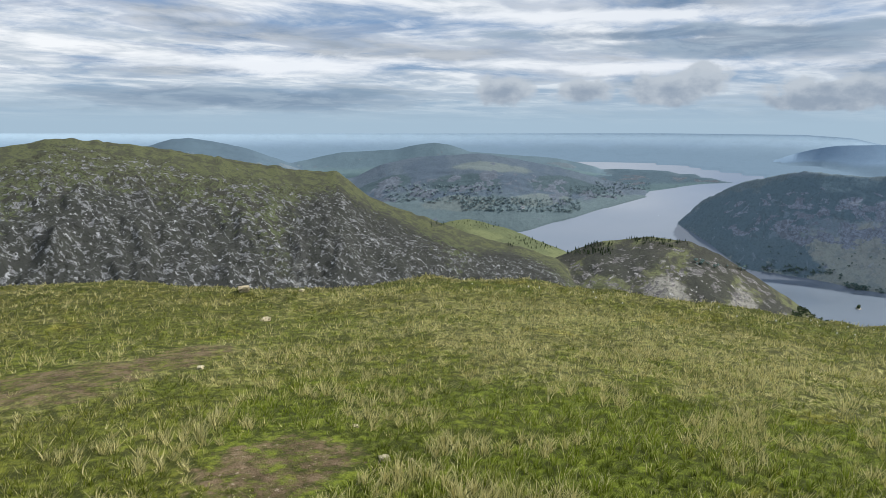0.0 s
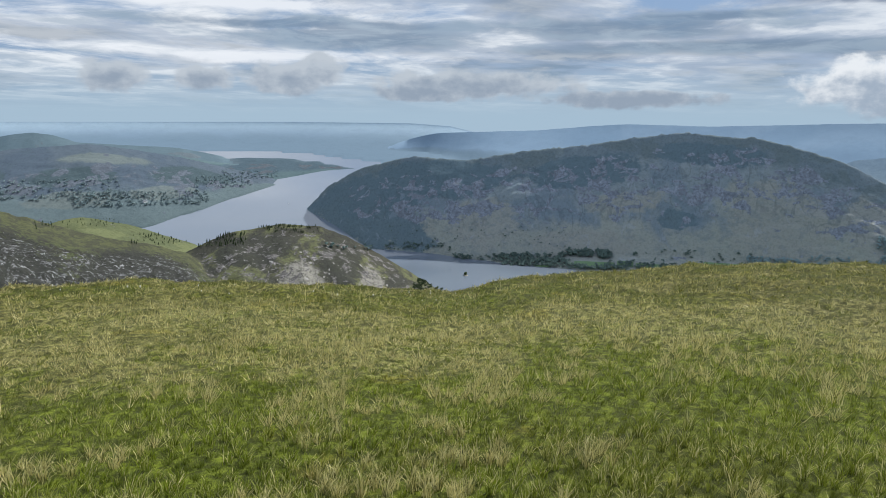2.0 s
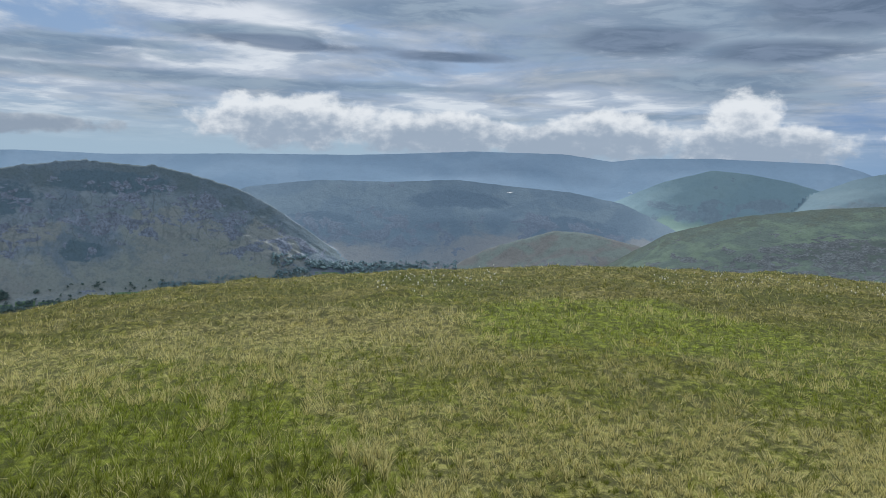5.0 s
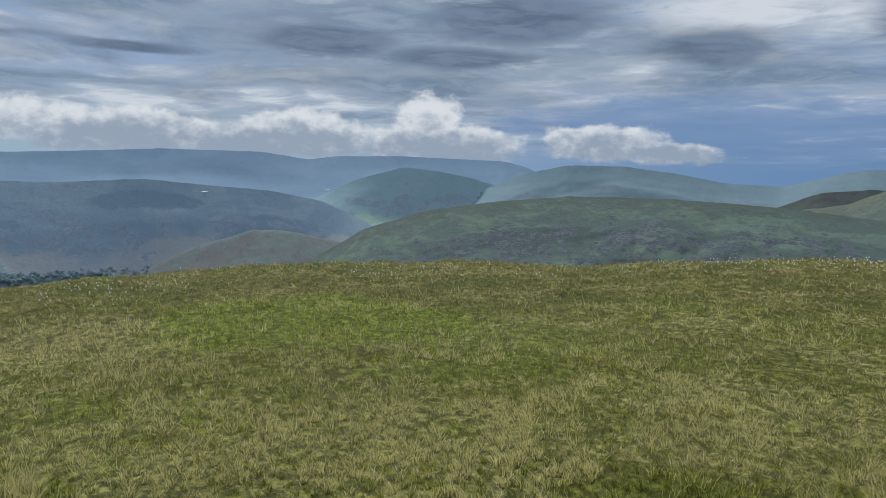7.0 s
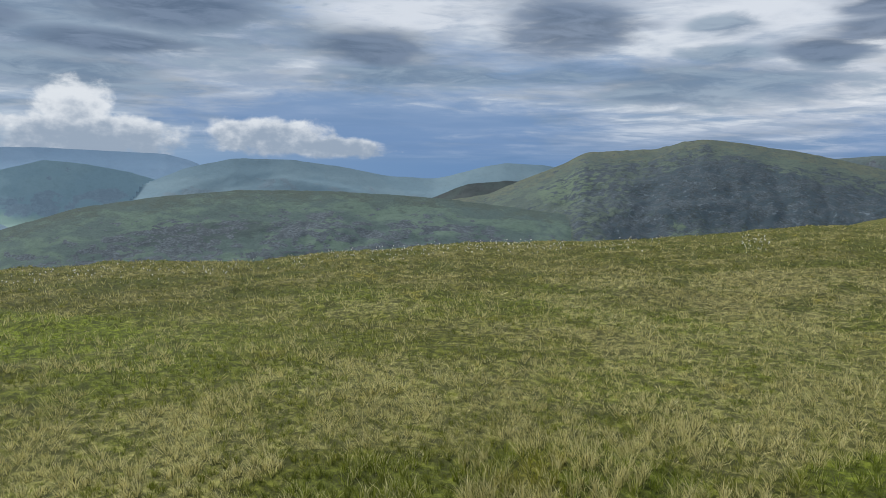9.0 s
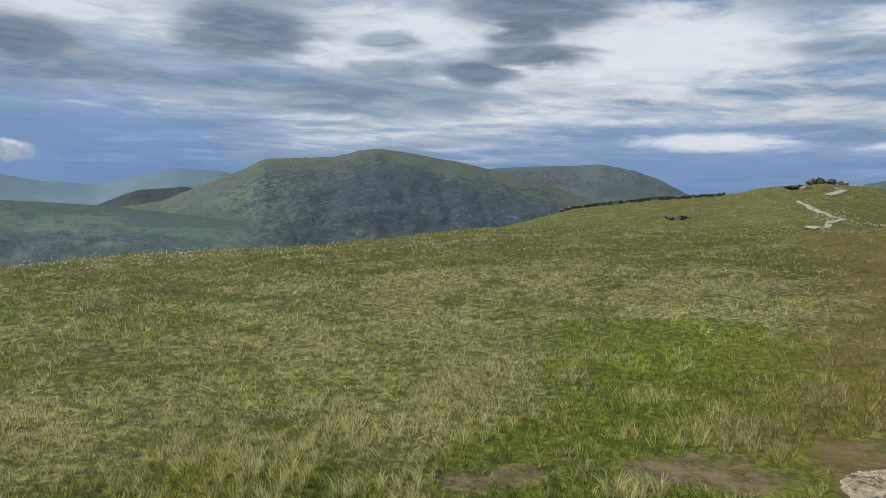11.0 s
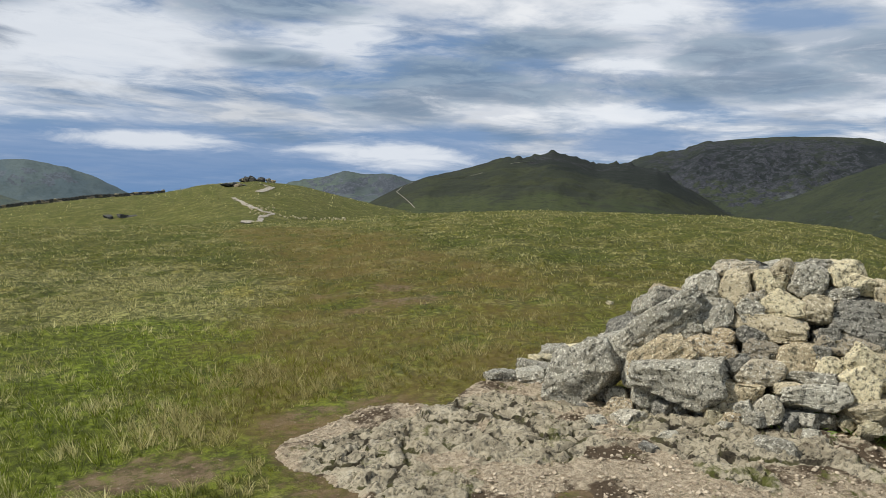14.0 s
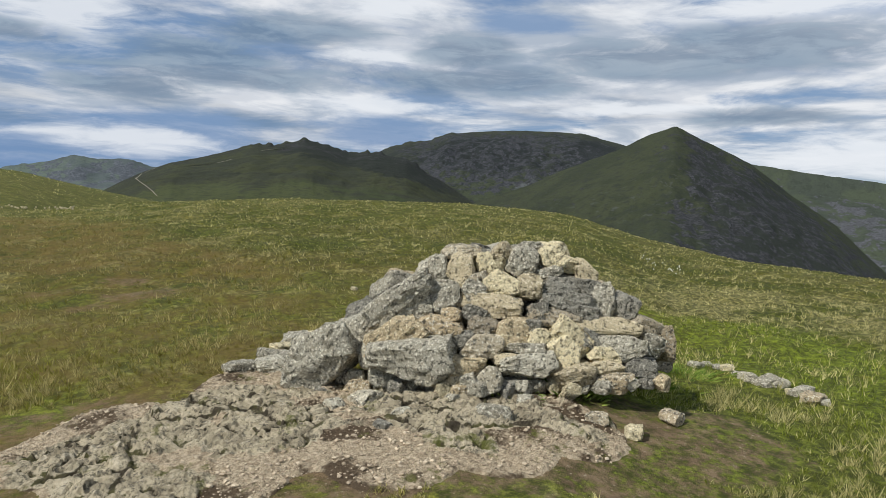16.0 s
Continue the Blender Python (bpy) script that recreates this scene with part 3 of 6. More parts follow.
    if scree:
        run = n.math("MULTIPLY", n.steps(n.noise(fall, 1.3, 5.0, 0.6, 0.6), 0.60, 0.63), n.math("MULTIPLY", n.steps(n.noise(near, 0.6, 2.0), 0.46, 0.55), n.steps(height, 0.8, 0.66)))
        colour = n.mix(n.math("MULTIPLY", run, scree), colour, [min(1, c * (1 + 0.6 * crisp)) for c in rock])
    colour = n.mix(n.math("MULTIPLY", n.steps(grain, 0.55, 0.35), 0.35 * crisp), colour, (0.01, 0.012, 0.012))
    finish(n, colour, 0.95, n.math("ADD", n.math("MULTIPLY", grain, 0.35), crags), size * 0.16 * crisp, 0.05)
    return m


def water_material():
    m, n = material("lake_water")
    place = n.add("TexCoord").outputs["Object"]
    wave = n.noise(n.vec("MULTIPLY", place, (0.05, 0.05, 0.05)), 1.0, 6.0, 0.7)
    wide = n.noise(n.vec("MULTIPLY", place, (0.003, 0.003, 0.003)), 1.0, 3.0)
    finish(n, n.mix(wide, (0.17, 0.21, 0.27), (0.22, 0.26, 0.32)), n.math("ADD", 0.05, n.math("MULTIPLY", wide, 0.1)), wave, 0.1, 1.0)
    return m


def rock_material(name, base, lichen, ochre=0.2, size=1.0):
    """Grey weathered rock with pale lichen, ochre stains and dark pits."""
    m, n = material(name)
    odd = n.add("ObjectInfo").outputs["Random"]
    place = n.vec("MULTIPLY", n.vec("ADD", n.add("NewGeometry").outputs["Position"], n.add("CombineXYZ", {0: n.math("MULTIPLY", odd, 40.0), 1: odd, 2: odd}).outputs[0]), (3 / size, 3 / size, 3 / size))
    grain = n.noise(place, 30.0, 6.0, 0.75)
    wide = n.noise(place, 4.5, 5.0, 0.65)
    tint = n.mix(odd, [c * 0.72 for c in base], [c * 1.25 for c in base])
    warm = n.mix(n.steps(n.math("FRACT", n.math("MULTIPLY", odd, 7.31)), 0.72, 1.0), tint, (0.54, 0.43, 0.27))
    colour = n.mix(n.math("MULTIPLY", n.steps(wide, 0.47, 0.64), ochre), warm, (0.46, 0.385, 0.25))
    colour = n.mix(n.math("MULTIPLY", n.steps(n.noise(place, 17.0, 7.0, 0.7), 0.54, 0.58), 0.9), colour, lichen)
    colour = n.mix(n.math("MULTIPLY", n.steps(n.noise(n.vec("ADD", place, (3, 1, 8)), 11.0, 7.0, 0.72), 0.48, 0.4), 0.9), colour, [c * 0.2 for c in base])
    colour = n.mix(n.math("MULTIPLY", n.steps(grain, 0.46, 0.34), 0.85), colour, [c * 0.2 for c in base])
    layers = n.noise(n.vec("MULTIPLY", place, (2.0, 2.0, 13.0)), 3.0, 5.0, 0.65, 0.4)
    finish(n, colour, 0.9, n.math("ADD", n.math("MULTIPLY", grain, 0.5), n.math("ADD", n.math("MULTIPLY", wide, 0.5), n.math("MULTIPLY", layers, 0.015))), 0.075 * size, 0.2)
    return m


TURF = turf_material()
BLADE = blade_material()
PLAIN = fell_material("valley_fields", (0.12, 0.18, 0.125), (0.09, 0.13, 0.115), (0.12, 0.13, 0.14), (0.12, 0.18, 0.125), 70, 0.0, 1.0, 0.0, 0.4)
# grass, heather, rock, foot, with haze or cloud shade put into some; size of the patches, share of rock, upright ribs
# or ledges, scree, crispness
LOOKS = {
    "craggy_fell": ((0.088, 0.102, 0.05), (0.05, 0.05, 0.042), (0.25, 0.255, 0.265), (0.05, 0.052, 0.05), 11, -0.15, 0.8, 0.8, 0.85),
    "wooded_crag": ((0.145, 0.155, 0.08), (0.075, 0.075, 0.06), (0.26, 0.25, 0.245), (0.26, 0.25, 0.22), 26, -0.1, 0.9, 0.9, 0.9),
    "pale_knoll": ((0.16, 0.18, 0.09), (0.12, 0.14, 0.075), (0.18, 0.18, 0.17), (0.14, 0.16, 0.085), 50, 0.1, 1.0, 0.0, 0.5),
    # lake_fell to high_fell: blue haze of the distance put into the colours
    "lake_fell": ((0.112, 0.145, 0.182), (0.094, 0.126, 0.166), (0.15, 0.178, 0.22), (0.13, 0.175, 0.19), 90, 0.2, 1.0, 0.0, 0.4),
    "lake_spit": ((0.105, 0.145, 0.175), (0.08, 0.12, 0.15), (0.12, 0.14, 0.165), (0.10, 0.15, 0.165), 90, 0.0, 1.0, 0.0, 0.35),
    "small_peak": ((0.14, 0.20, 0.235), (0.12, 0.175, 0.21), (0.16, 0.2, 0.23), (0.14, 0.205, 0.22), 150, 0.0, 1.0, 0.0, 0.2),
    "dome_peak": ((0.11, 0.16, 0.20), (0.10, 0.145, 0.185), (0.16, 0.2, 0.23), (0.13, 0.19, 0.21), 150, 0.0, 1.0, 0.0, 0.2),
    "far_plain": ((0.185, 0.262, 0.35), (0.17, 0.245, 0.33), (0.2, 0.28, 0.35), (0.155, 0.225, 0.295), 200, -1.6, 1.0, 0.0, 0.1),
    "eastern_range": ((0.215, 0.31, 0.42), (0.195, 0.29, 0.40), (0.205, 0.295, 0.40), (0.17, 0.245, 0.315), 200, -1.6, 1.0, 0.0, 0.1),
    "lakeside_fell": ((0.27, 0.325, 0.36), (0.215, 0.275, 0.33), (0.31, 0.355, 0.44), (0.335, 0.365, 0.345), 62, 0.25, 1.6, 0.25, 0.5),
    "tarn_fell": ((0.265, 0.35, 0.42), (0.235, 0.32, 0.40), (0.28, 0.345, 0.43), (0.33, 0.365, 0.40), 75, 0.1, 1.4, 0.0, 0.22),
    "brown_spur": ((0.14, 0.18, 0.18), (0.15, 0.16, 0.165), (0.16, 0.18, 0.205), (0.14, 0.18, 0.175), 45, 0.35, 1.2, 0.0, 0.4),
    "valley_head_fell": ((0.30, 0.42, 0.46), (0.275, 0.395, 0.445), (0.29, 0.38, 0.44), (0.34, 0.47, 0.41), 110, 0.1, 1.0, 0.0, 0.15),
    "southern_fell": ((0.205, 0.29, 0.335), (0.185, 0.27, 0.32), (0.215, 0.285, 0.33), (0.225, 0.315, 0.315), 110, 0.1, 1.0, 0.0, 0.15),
    "green_shoulder": ((0.112, 0.160, 0.130), (0.085, 0.12, 0.115), (0.115, 0.14, 0.16), (0.098, 0.138, 0.122), 34, 0.3, 2.6, 0.0, 0.6),
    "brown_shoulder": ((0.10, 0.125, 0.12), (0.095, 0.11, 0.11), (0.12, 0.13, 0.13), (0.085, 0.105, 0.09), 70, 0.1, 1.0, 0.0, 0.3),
    "broad_crag_fell": ((0.1, 0.13, 0.108), (0.085, 0.11, 0.1), (0.09, 0.113, 0.132), (0.115, 0.158, 0.105), 26, 0.45, 0.9, 0.7, 0.6),
    "high_fell": ((0.13, 0.162, 0.16), (0.112, 0.145, 0.155), (0.14, 0.16, 0.18), (0.12, 0.15, 0.145), 70, 0.3, 1.0, 0.3, 0.4),
    "pointed_fell": ((0.10, 0.125, 0.105), (0.082, 0.10, 0.10), (0.105, 0.118, 0.135), (0.10, 0.12, 0.105), 50, 0.45, 1.0, 0.2, 0.5),
    # path_ridge to pyramid_peak: cloud shade put into the dark colours
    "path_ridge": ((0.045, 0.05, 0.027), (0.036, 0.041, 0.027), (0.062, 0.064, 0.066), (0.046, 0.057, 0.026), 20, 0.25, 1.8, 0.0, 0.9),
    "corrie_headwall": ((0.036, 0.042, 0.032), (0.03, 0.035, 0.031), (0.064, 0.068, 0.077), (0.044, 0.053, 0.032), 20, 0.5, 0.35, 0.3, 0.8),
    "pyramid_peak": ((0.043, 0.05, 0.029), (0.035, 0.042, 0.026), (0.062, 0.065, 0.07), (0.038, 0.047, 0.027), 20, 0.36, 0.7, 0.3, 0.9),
    "western_fell": ((0.055, 0.067, 0.046), (0.047, 0.057, 0.045), (0.088, 0.092, 0.10), (0.055, 0.067, 0.044), 50, 0.45, 0.8, 0.4, 0.5),
}
# colours of the zones below, of the crest (with the heights at which it begins), and the strength of the gullies
MORE = {
    "craggy_fell": dict(dark=(0.045, 0.047, 0.044), pale=(0.24, 0.24, 0.23), top=((0.098, 0.108, 0.055), 0.72, 0.86), gully=0.8),
    "wooded_crag": dict(dark=(0.06, 0.062, 0.054), pale=(0.29, 0.28, 0.25), gully=0.4),
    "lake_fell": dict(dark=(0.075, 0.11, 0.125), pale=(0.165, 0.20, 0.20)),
    # haze put into the colour: the plain pales towards the horizon
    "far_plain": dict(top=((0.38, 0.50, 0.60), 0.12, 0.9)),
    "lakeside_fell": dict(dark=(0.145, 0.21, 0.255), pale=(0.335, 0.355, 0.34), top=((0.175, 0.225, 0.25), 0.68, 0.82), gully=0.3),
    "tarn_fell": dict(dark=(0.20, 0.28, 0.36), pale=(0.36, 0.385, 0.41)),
    "green_shoulder": dict(dark=(0.066, 0.09, 0.09), pale=(0.12, 0.155, 0.135), top=((0.08, 0.104, 0.092), 0.86, 0.97)),
    "broad_crag_fell": dict(dark=(0.05, 0.07, 0.088), pale=(0.118, 0.158, 0.115), top=((0.115, 0.13, 0.10), 0.88, 0.96), gully=0.5),
    # zone colours of these three are darkened for the same cloud shade
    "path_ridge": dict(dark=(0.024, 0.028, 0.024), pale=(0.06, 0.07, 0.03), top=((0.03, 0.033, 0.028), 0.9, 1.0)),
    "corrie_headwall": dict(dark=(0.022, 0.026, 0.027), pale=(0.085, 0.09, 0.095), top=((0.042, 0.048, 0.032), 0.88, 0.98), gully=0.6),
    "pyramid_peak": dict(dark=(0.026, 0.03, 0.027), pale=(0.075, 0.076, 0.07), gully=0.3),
}
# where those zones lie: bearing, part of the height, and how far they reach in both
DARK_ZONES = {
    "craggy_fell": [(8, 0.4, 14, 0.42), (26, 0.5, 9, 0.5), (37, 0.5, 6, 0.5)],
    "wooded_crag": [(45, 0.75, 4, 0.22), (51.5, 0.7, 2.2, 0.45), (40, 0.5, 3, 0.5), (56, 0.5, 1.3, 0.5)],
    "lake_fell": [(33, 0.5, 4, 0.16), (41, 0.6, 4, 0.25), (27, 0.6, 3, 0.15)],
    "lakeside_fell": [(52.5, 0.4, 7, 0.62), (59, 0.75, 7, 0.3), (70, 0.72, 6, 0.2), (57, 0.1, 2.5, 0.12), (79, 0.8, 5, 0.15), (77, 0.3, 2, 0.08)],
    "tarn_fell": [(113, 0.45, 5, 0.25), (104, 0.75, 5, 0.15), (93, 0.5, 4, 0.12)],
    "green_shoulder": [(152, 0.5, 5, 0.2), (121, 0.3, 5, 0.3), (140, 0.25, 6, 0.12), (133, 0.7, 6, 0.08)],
    # the shaded crag face, its shade put into the colour
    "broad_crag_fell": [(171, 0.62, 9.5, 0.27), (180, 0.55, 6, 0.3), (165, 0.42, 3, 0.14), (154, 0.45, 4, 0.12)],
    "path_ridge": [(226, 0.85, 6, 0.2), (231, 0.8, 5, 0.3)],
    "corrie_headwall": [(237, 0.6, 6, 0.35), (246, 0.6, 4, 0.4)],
    # the side turned from the sun, its shade painted as a dark zone
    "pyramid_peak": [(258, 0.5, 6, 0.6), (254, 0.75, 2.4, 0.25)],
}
PALE_ZONES = {
    "craggy_fell": [(26.2, 0.3, 0.7, 0.16), (31, 0.18, 0.9, 0.1), (20.5, 0.35, 0.8, 0.22), (2, 0.1, 1.6, 0.1), (14, 0.15, 0.7, 0.12), (34.5, 0.4, 0.8, 0.12)],
    "wooded_crag": [(48.5, 0.3, 2.5, 0.4), (54, 0.4, 1.4, 0.5), (58, 0.4, 0.8, 0.5), (42.5, 0.3, 1.4, 0.3)],
    "lake_fell": [(33, 0.25, 4, 0.1), (39, 0.3, 3, 0.12), (35, 0.75, 4, 0.12)],
    "lakeside_fell": [(62.5, 0.3, 3.6, 0.28), (57, 0.2, 2.4, 0.1), (84, 0.35, 5, 0.4), (70, 0.15, 5, 0.12), (73, 0.42, 4, 0.1), (90, 0.5, 3, 0.4)],
    "tarn_fell": [(93, 0.15, 6, 0.15), (107, 0.2, 5, 0.2), (118, 0.35, 2, 0.3)],
    "green_shoulder": [(160, 0.4, 4, 0.3), (128, 0.45, 7, 0.12), (146, 0.4, 5, 0.1)],
    "broad_crag_fell": [(155, 0.25, 6, 0.22), (160, 0.75, 3, 0.15), (172, 0.15, 4, 0.12), (188, 0.5, 3, 0.5), (150, 0.5, 3, 0.4)],
    "path_ridge": [(215, 0.35, 6, 0.25), (223, 0.25, 6, 0.2)],
    "corrie_headwall": [(245.5, 0.55, 1.6, 0.3), (241, 0.2, 2, 0.12)],
}


def zone_mask(az, u, zones):
    out = np.zeros(len(u))
    for b0, u0, db, du in zones:
        out = np.maximum(out, 1 - ((az - b0) / db) ** 2 - ((u - u0) / du) ** 2)
    return np.clip(out, -0.4, 1)


# the band of crags: from and to, as parts of the height, and the bearings between which it fades in and out
CRAGS = {
    "craggy_fell": (0.0, 0.9, -20, -19, 60, 61), "wooded_crag": (0.3, 0.93, 30, 31, 70, 71), "lakeside_fell": (0.3, 0.8, 50, 56, 96, 98), "tarn_fell": (0.2, 0.6, 84, 90, 116, 121),
    "green_shoulder": (0.3, 0.75, 112, 120, 160, 166), "broad_crag_fell": (0.3, 0.88, 156.5, 161.5, 184, 188), "corrie_headwall": (0.15, 0.9, 229, 233, 243, 247),
    "pyramid_peak": (0.15, 0.98, 249, 253, 268, 269), "path_ridge": (0.86, 1.0, 219, 222, 240, 241), "western_fell": (0.2, 0.8, 250, 252, 300, 310), "high_fell": (0.6, 0.9, 172, 176, 188, 191), "pointed_fell": (0.4, 0.9, 203, 206, 213, 216),
}
LABELS = {
    "craggy_fell": "dark heathery fell with grey broken crags and gullies",
    "wooded_crag": "small rocky fell above the lake, pale scree below",
    "pale_knoll": "pale green grassy knoll behind the crags",
    "lake_fell": "low heathery fell on the far lake shore",
    "lake_spit": "low wooded point running into the lake",
    "small_peak": "small round-topped hill, blue with distance",
    "dome_peak": "lone dome-shaped hill, blue with distance",
    "far_plain": "flat farmland fading blue to the horizon",
    "eastern_range": "long level blue ridge on the skyline",
    "lakeside_fell": "broad craggy fell rising straight from the lake",
    "tarn_fell": "hazy knolly fell above the valley woods",
    "brown_spur": "low brown spur at the valley mouth",
    "valley_head_fell": "steep hazy fell at the valley head",
    "southern_fell": "rounded blue-green fell with a long crest",
    "green_shoulder": "smooth green shoulder of a nearby fell",
    "brown_shoulder": "dull brown shoulder in cloud shade",
    "broad_crag_fell": "broad fell with dark crags under a grassy top",
    "high_fell": "high smooth fell beyond the crags",
    "pointed_fell": "pointed green fell on the skyline",
    "path_ridge": "dark green ridge with a pale path and rocky crest",
    "corrie_headwall": "dark cliff headwall under a flat summit",
    "pyramid_peak": "dark green pyramid-shaped peak",
    "western_fell": "long grey-green fell behind the pyramid peak",
}


# ---- meshes ----
def mesh_of(name, verts, faces, mat, smooth=True):
    """A mesh from arrays of places and of corners (three or four a face)."""
    data = bpy.data.meshes.new(name)
    verts, faces = np.asarray(verts, np.float32), np.asarray(faces, np.int32)
    k = faces.shape[1]
    data.vertices.add(len(verts))
    data.vertices.foreach_set("co", verts.ravel())
    data.loops.add(faces.size)
    data.loops.foreach_set("vertex_index", faces.ravel())
    data.polygons.add(len(faces))
    data.polygons.foreach_set("loop_start", np.arange(0, faces.size, k, dtype=np.int32))
    data.polygons.foreach_set("use_smooth", np.broadcast_to(smooth, len(faces)).astype(bool))
    data.update(calc_edges=True)
    data.materials.append(mat)
    return data


def grid_faces(rows, cols):
    i = np.arange(rows * cols).reshape(rows, cols)
    return np.stack([i[:-1, :-1], i[:-1, 1:], i[1:, 1:], i[1:, :-1]], -1).reshape(-1, 4)


def attribute(data, name, values):
    data.attributes.new(name, "FLOAT", "POINT").data.foreach_set("value", np.asarray(values, np.float32))


# ---- worn ground ----
def blobs(x, y, spots):
    out = np.zeros(np.shape(x))
    for bearing, dip, size in spots:
        px, py, _ = sighted(bearing, dip, (0, 0) if bearing < 40 else (0, -0.55))
        out = np.maximum(out, 1 - ease(np.hypot(x - px, y - py) / size, 0.45, 1.15))
    return out


def along(x, y, stops, width):
    pts = [sighted(b, d, (0, -0.55))[:2] for b, d in stops]
    best = np.full(np.shape(x), 1e9)
    for (ax, ay), (bx, by) in zip(pts, pts[1:]):
        dx, dy = bx - ax, by - ay
        s = np.clip(((x - ax) * dx + (y - ay) * dy) / (dx * dx + dy * dy), 0, 1)
        best = np.minimum(best, np.hypot(x - ax - s * dx, y - ay - s * dy))
    return 1 - ease(best / width, 0.5, 1.2)


OUTCROP_SPOTS = [(206.5, -18.2, 0.45), (210, -17.8, 0.65), (214, -17.8, 0.95), (220, -17.2, 1.0), (226, -16.8, 1.0), (232, -16.5, 1.0), (238, -16.2, 0.9), (243, -16.2, 0.6), (222, -15, 0.75), (231, -19.5, 0.5), (216, -20.5, 0.6), (239, -18.5, 0.5)]
MUD_SPOTS = [(248, -16.2, 1.1), (243, -17.5, 1.1), (238, -18.6, 1.1), (230, -20, 1.1), (221, -20.5, 1.2), (254, -16.8, 0.9), (212, -20, 0.9), (255, -15.8, 0.8), (251, -18, 0.8), (245, -20, 0.9), (237, -21, 0.8), (226, -22, 0.8), (205, -16.6, 0.6), (211, -15.8, 0.7), (190.5, -19.4, 0.35), (194, -19, 0.45), (197, -19.2, 0.35), (176, -21.5, 0.2), (180, -20.9, 0.25), (2, -17.6, 0.8), (6, -17.2, 0.7), (10, -16.9, 0.5), (13, -16.4, 0.5), (19, -24.6, 0.55), (16, -26, 0.5), (206.9, -7.1, 0.5), (211.3, -6.4, 0.5), (209, -8.3, 0.4), (212.5, -7.3, 0.7)]
TROD = [(216, -13.5), (212, -9.5), (213.2, -7.5), (213.8, -6.3), (211, -4.8), (206, -2.9), (202.6, -2.2)]


def worn(x, y):
    return np.maximum(blobs(x, y, OUTCROP_SPOTS), 0.55 * blobs(x, y, MUD_SPOTS))


# bearing, angle of sight and size of patches of lush grass and of dry mat grass
LUSH_SPOTS = [(24, -22, 1.3), (33, -24, 1.5), (42, -21, 1.2), (50, -24, 1.4), (58, -22, 1.4), (65, -24, 1.2), (72, -22, 1.1), (79, -20, 1.4), (84, -23, 1.3), (88, -21, 0.8), (115, -11.3, 2.2), (120, -11.6, 1.6), (146, -24, 0.9), (157, -23, 1.0), (195, -13.5, 1.9), (191, -10.5, 1.8), (186, -20, 1.0), (252, -9, 2.6), (256, -13, 2.0), (260, -18, 1.6), (264, -12, 2.4), (198, -16.5, 1.2)]
DRY_SPOTS = [(96, -19.5, 0.9), (104, -22, 1.2), (110, -20, 1.4), (118, -21, 1.4), (126, -19, 1.6), (135, -18, 1.6), (145, -17, 1.6), (155, -17, 1.6), (165, -17, 1.4), (176, -8, 4.5), (184, -7, 5), (190, -8, 3), (180, -13, 2), (172, -12, 2), (44, -15, 2.4), (36, -14.5, 2), (53, -16, 1.8), (257, -7, 4), (89, -13, 2), (100, -13, 2.2), (72, -14.5, 1.6)]


def lush_dry(x, y):
    """How lush and how dry the grass is, with ragged borders."""
    near, far = blobs(x, y, LUSH_SPOTS), blobs(x, y, DRY_SPOTS)
    ragged = 0.5 * bumps(x, y, 0.9, 81, 4)
    return ease(near + ragged, 0.25, 0.75), ease(far + ragged - 0.6 * near, 0.25, 0.75)


def rusty(x, y):
    return np.maximum(along(x, y, TROD, 2.4), 0.45 * blobs(x, y, [(222, -8.5, 3.5), (228, -7, 4.5), (216, -10, 2.5), (234, -6, 4.5)]))


# ---- ground ----
def near_ground():
    bearings = np.concatenate([np.arange(0, 266, 0.5), np.arange(266, 360.1, 2.0)])
    radii = np.concatenate([[0.05], np.geomspace(0.4, 4, 50)[:-1], np.geomspace(4, 60, 300)[:-1], np.geomspace(60, 320, 60)])
    b, r = np.meshgrid(bearings, radii)
    x, y = spot(b, r)
    z = turf(b, r)
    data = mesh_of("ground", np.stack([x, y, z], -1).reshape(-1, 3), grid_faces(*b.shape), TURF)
    attribute(data, "bare", worn(x, y).ravel())
    attribute(data, "rust", rusty(x, y).ravel())
    lush, dry = lush_dry(x.ravel(), y.ravel())
    attribute(data, "lush", lush)
    attribute(data, "dry", dry)
    return tagged(new("ground", data), "mossy mountain turf worn to soil near the cairn", "ground", kind="structure")


LAND = {}


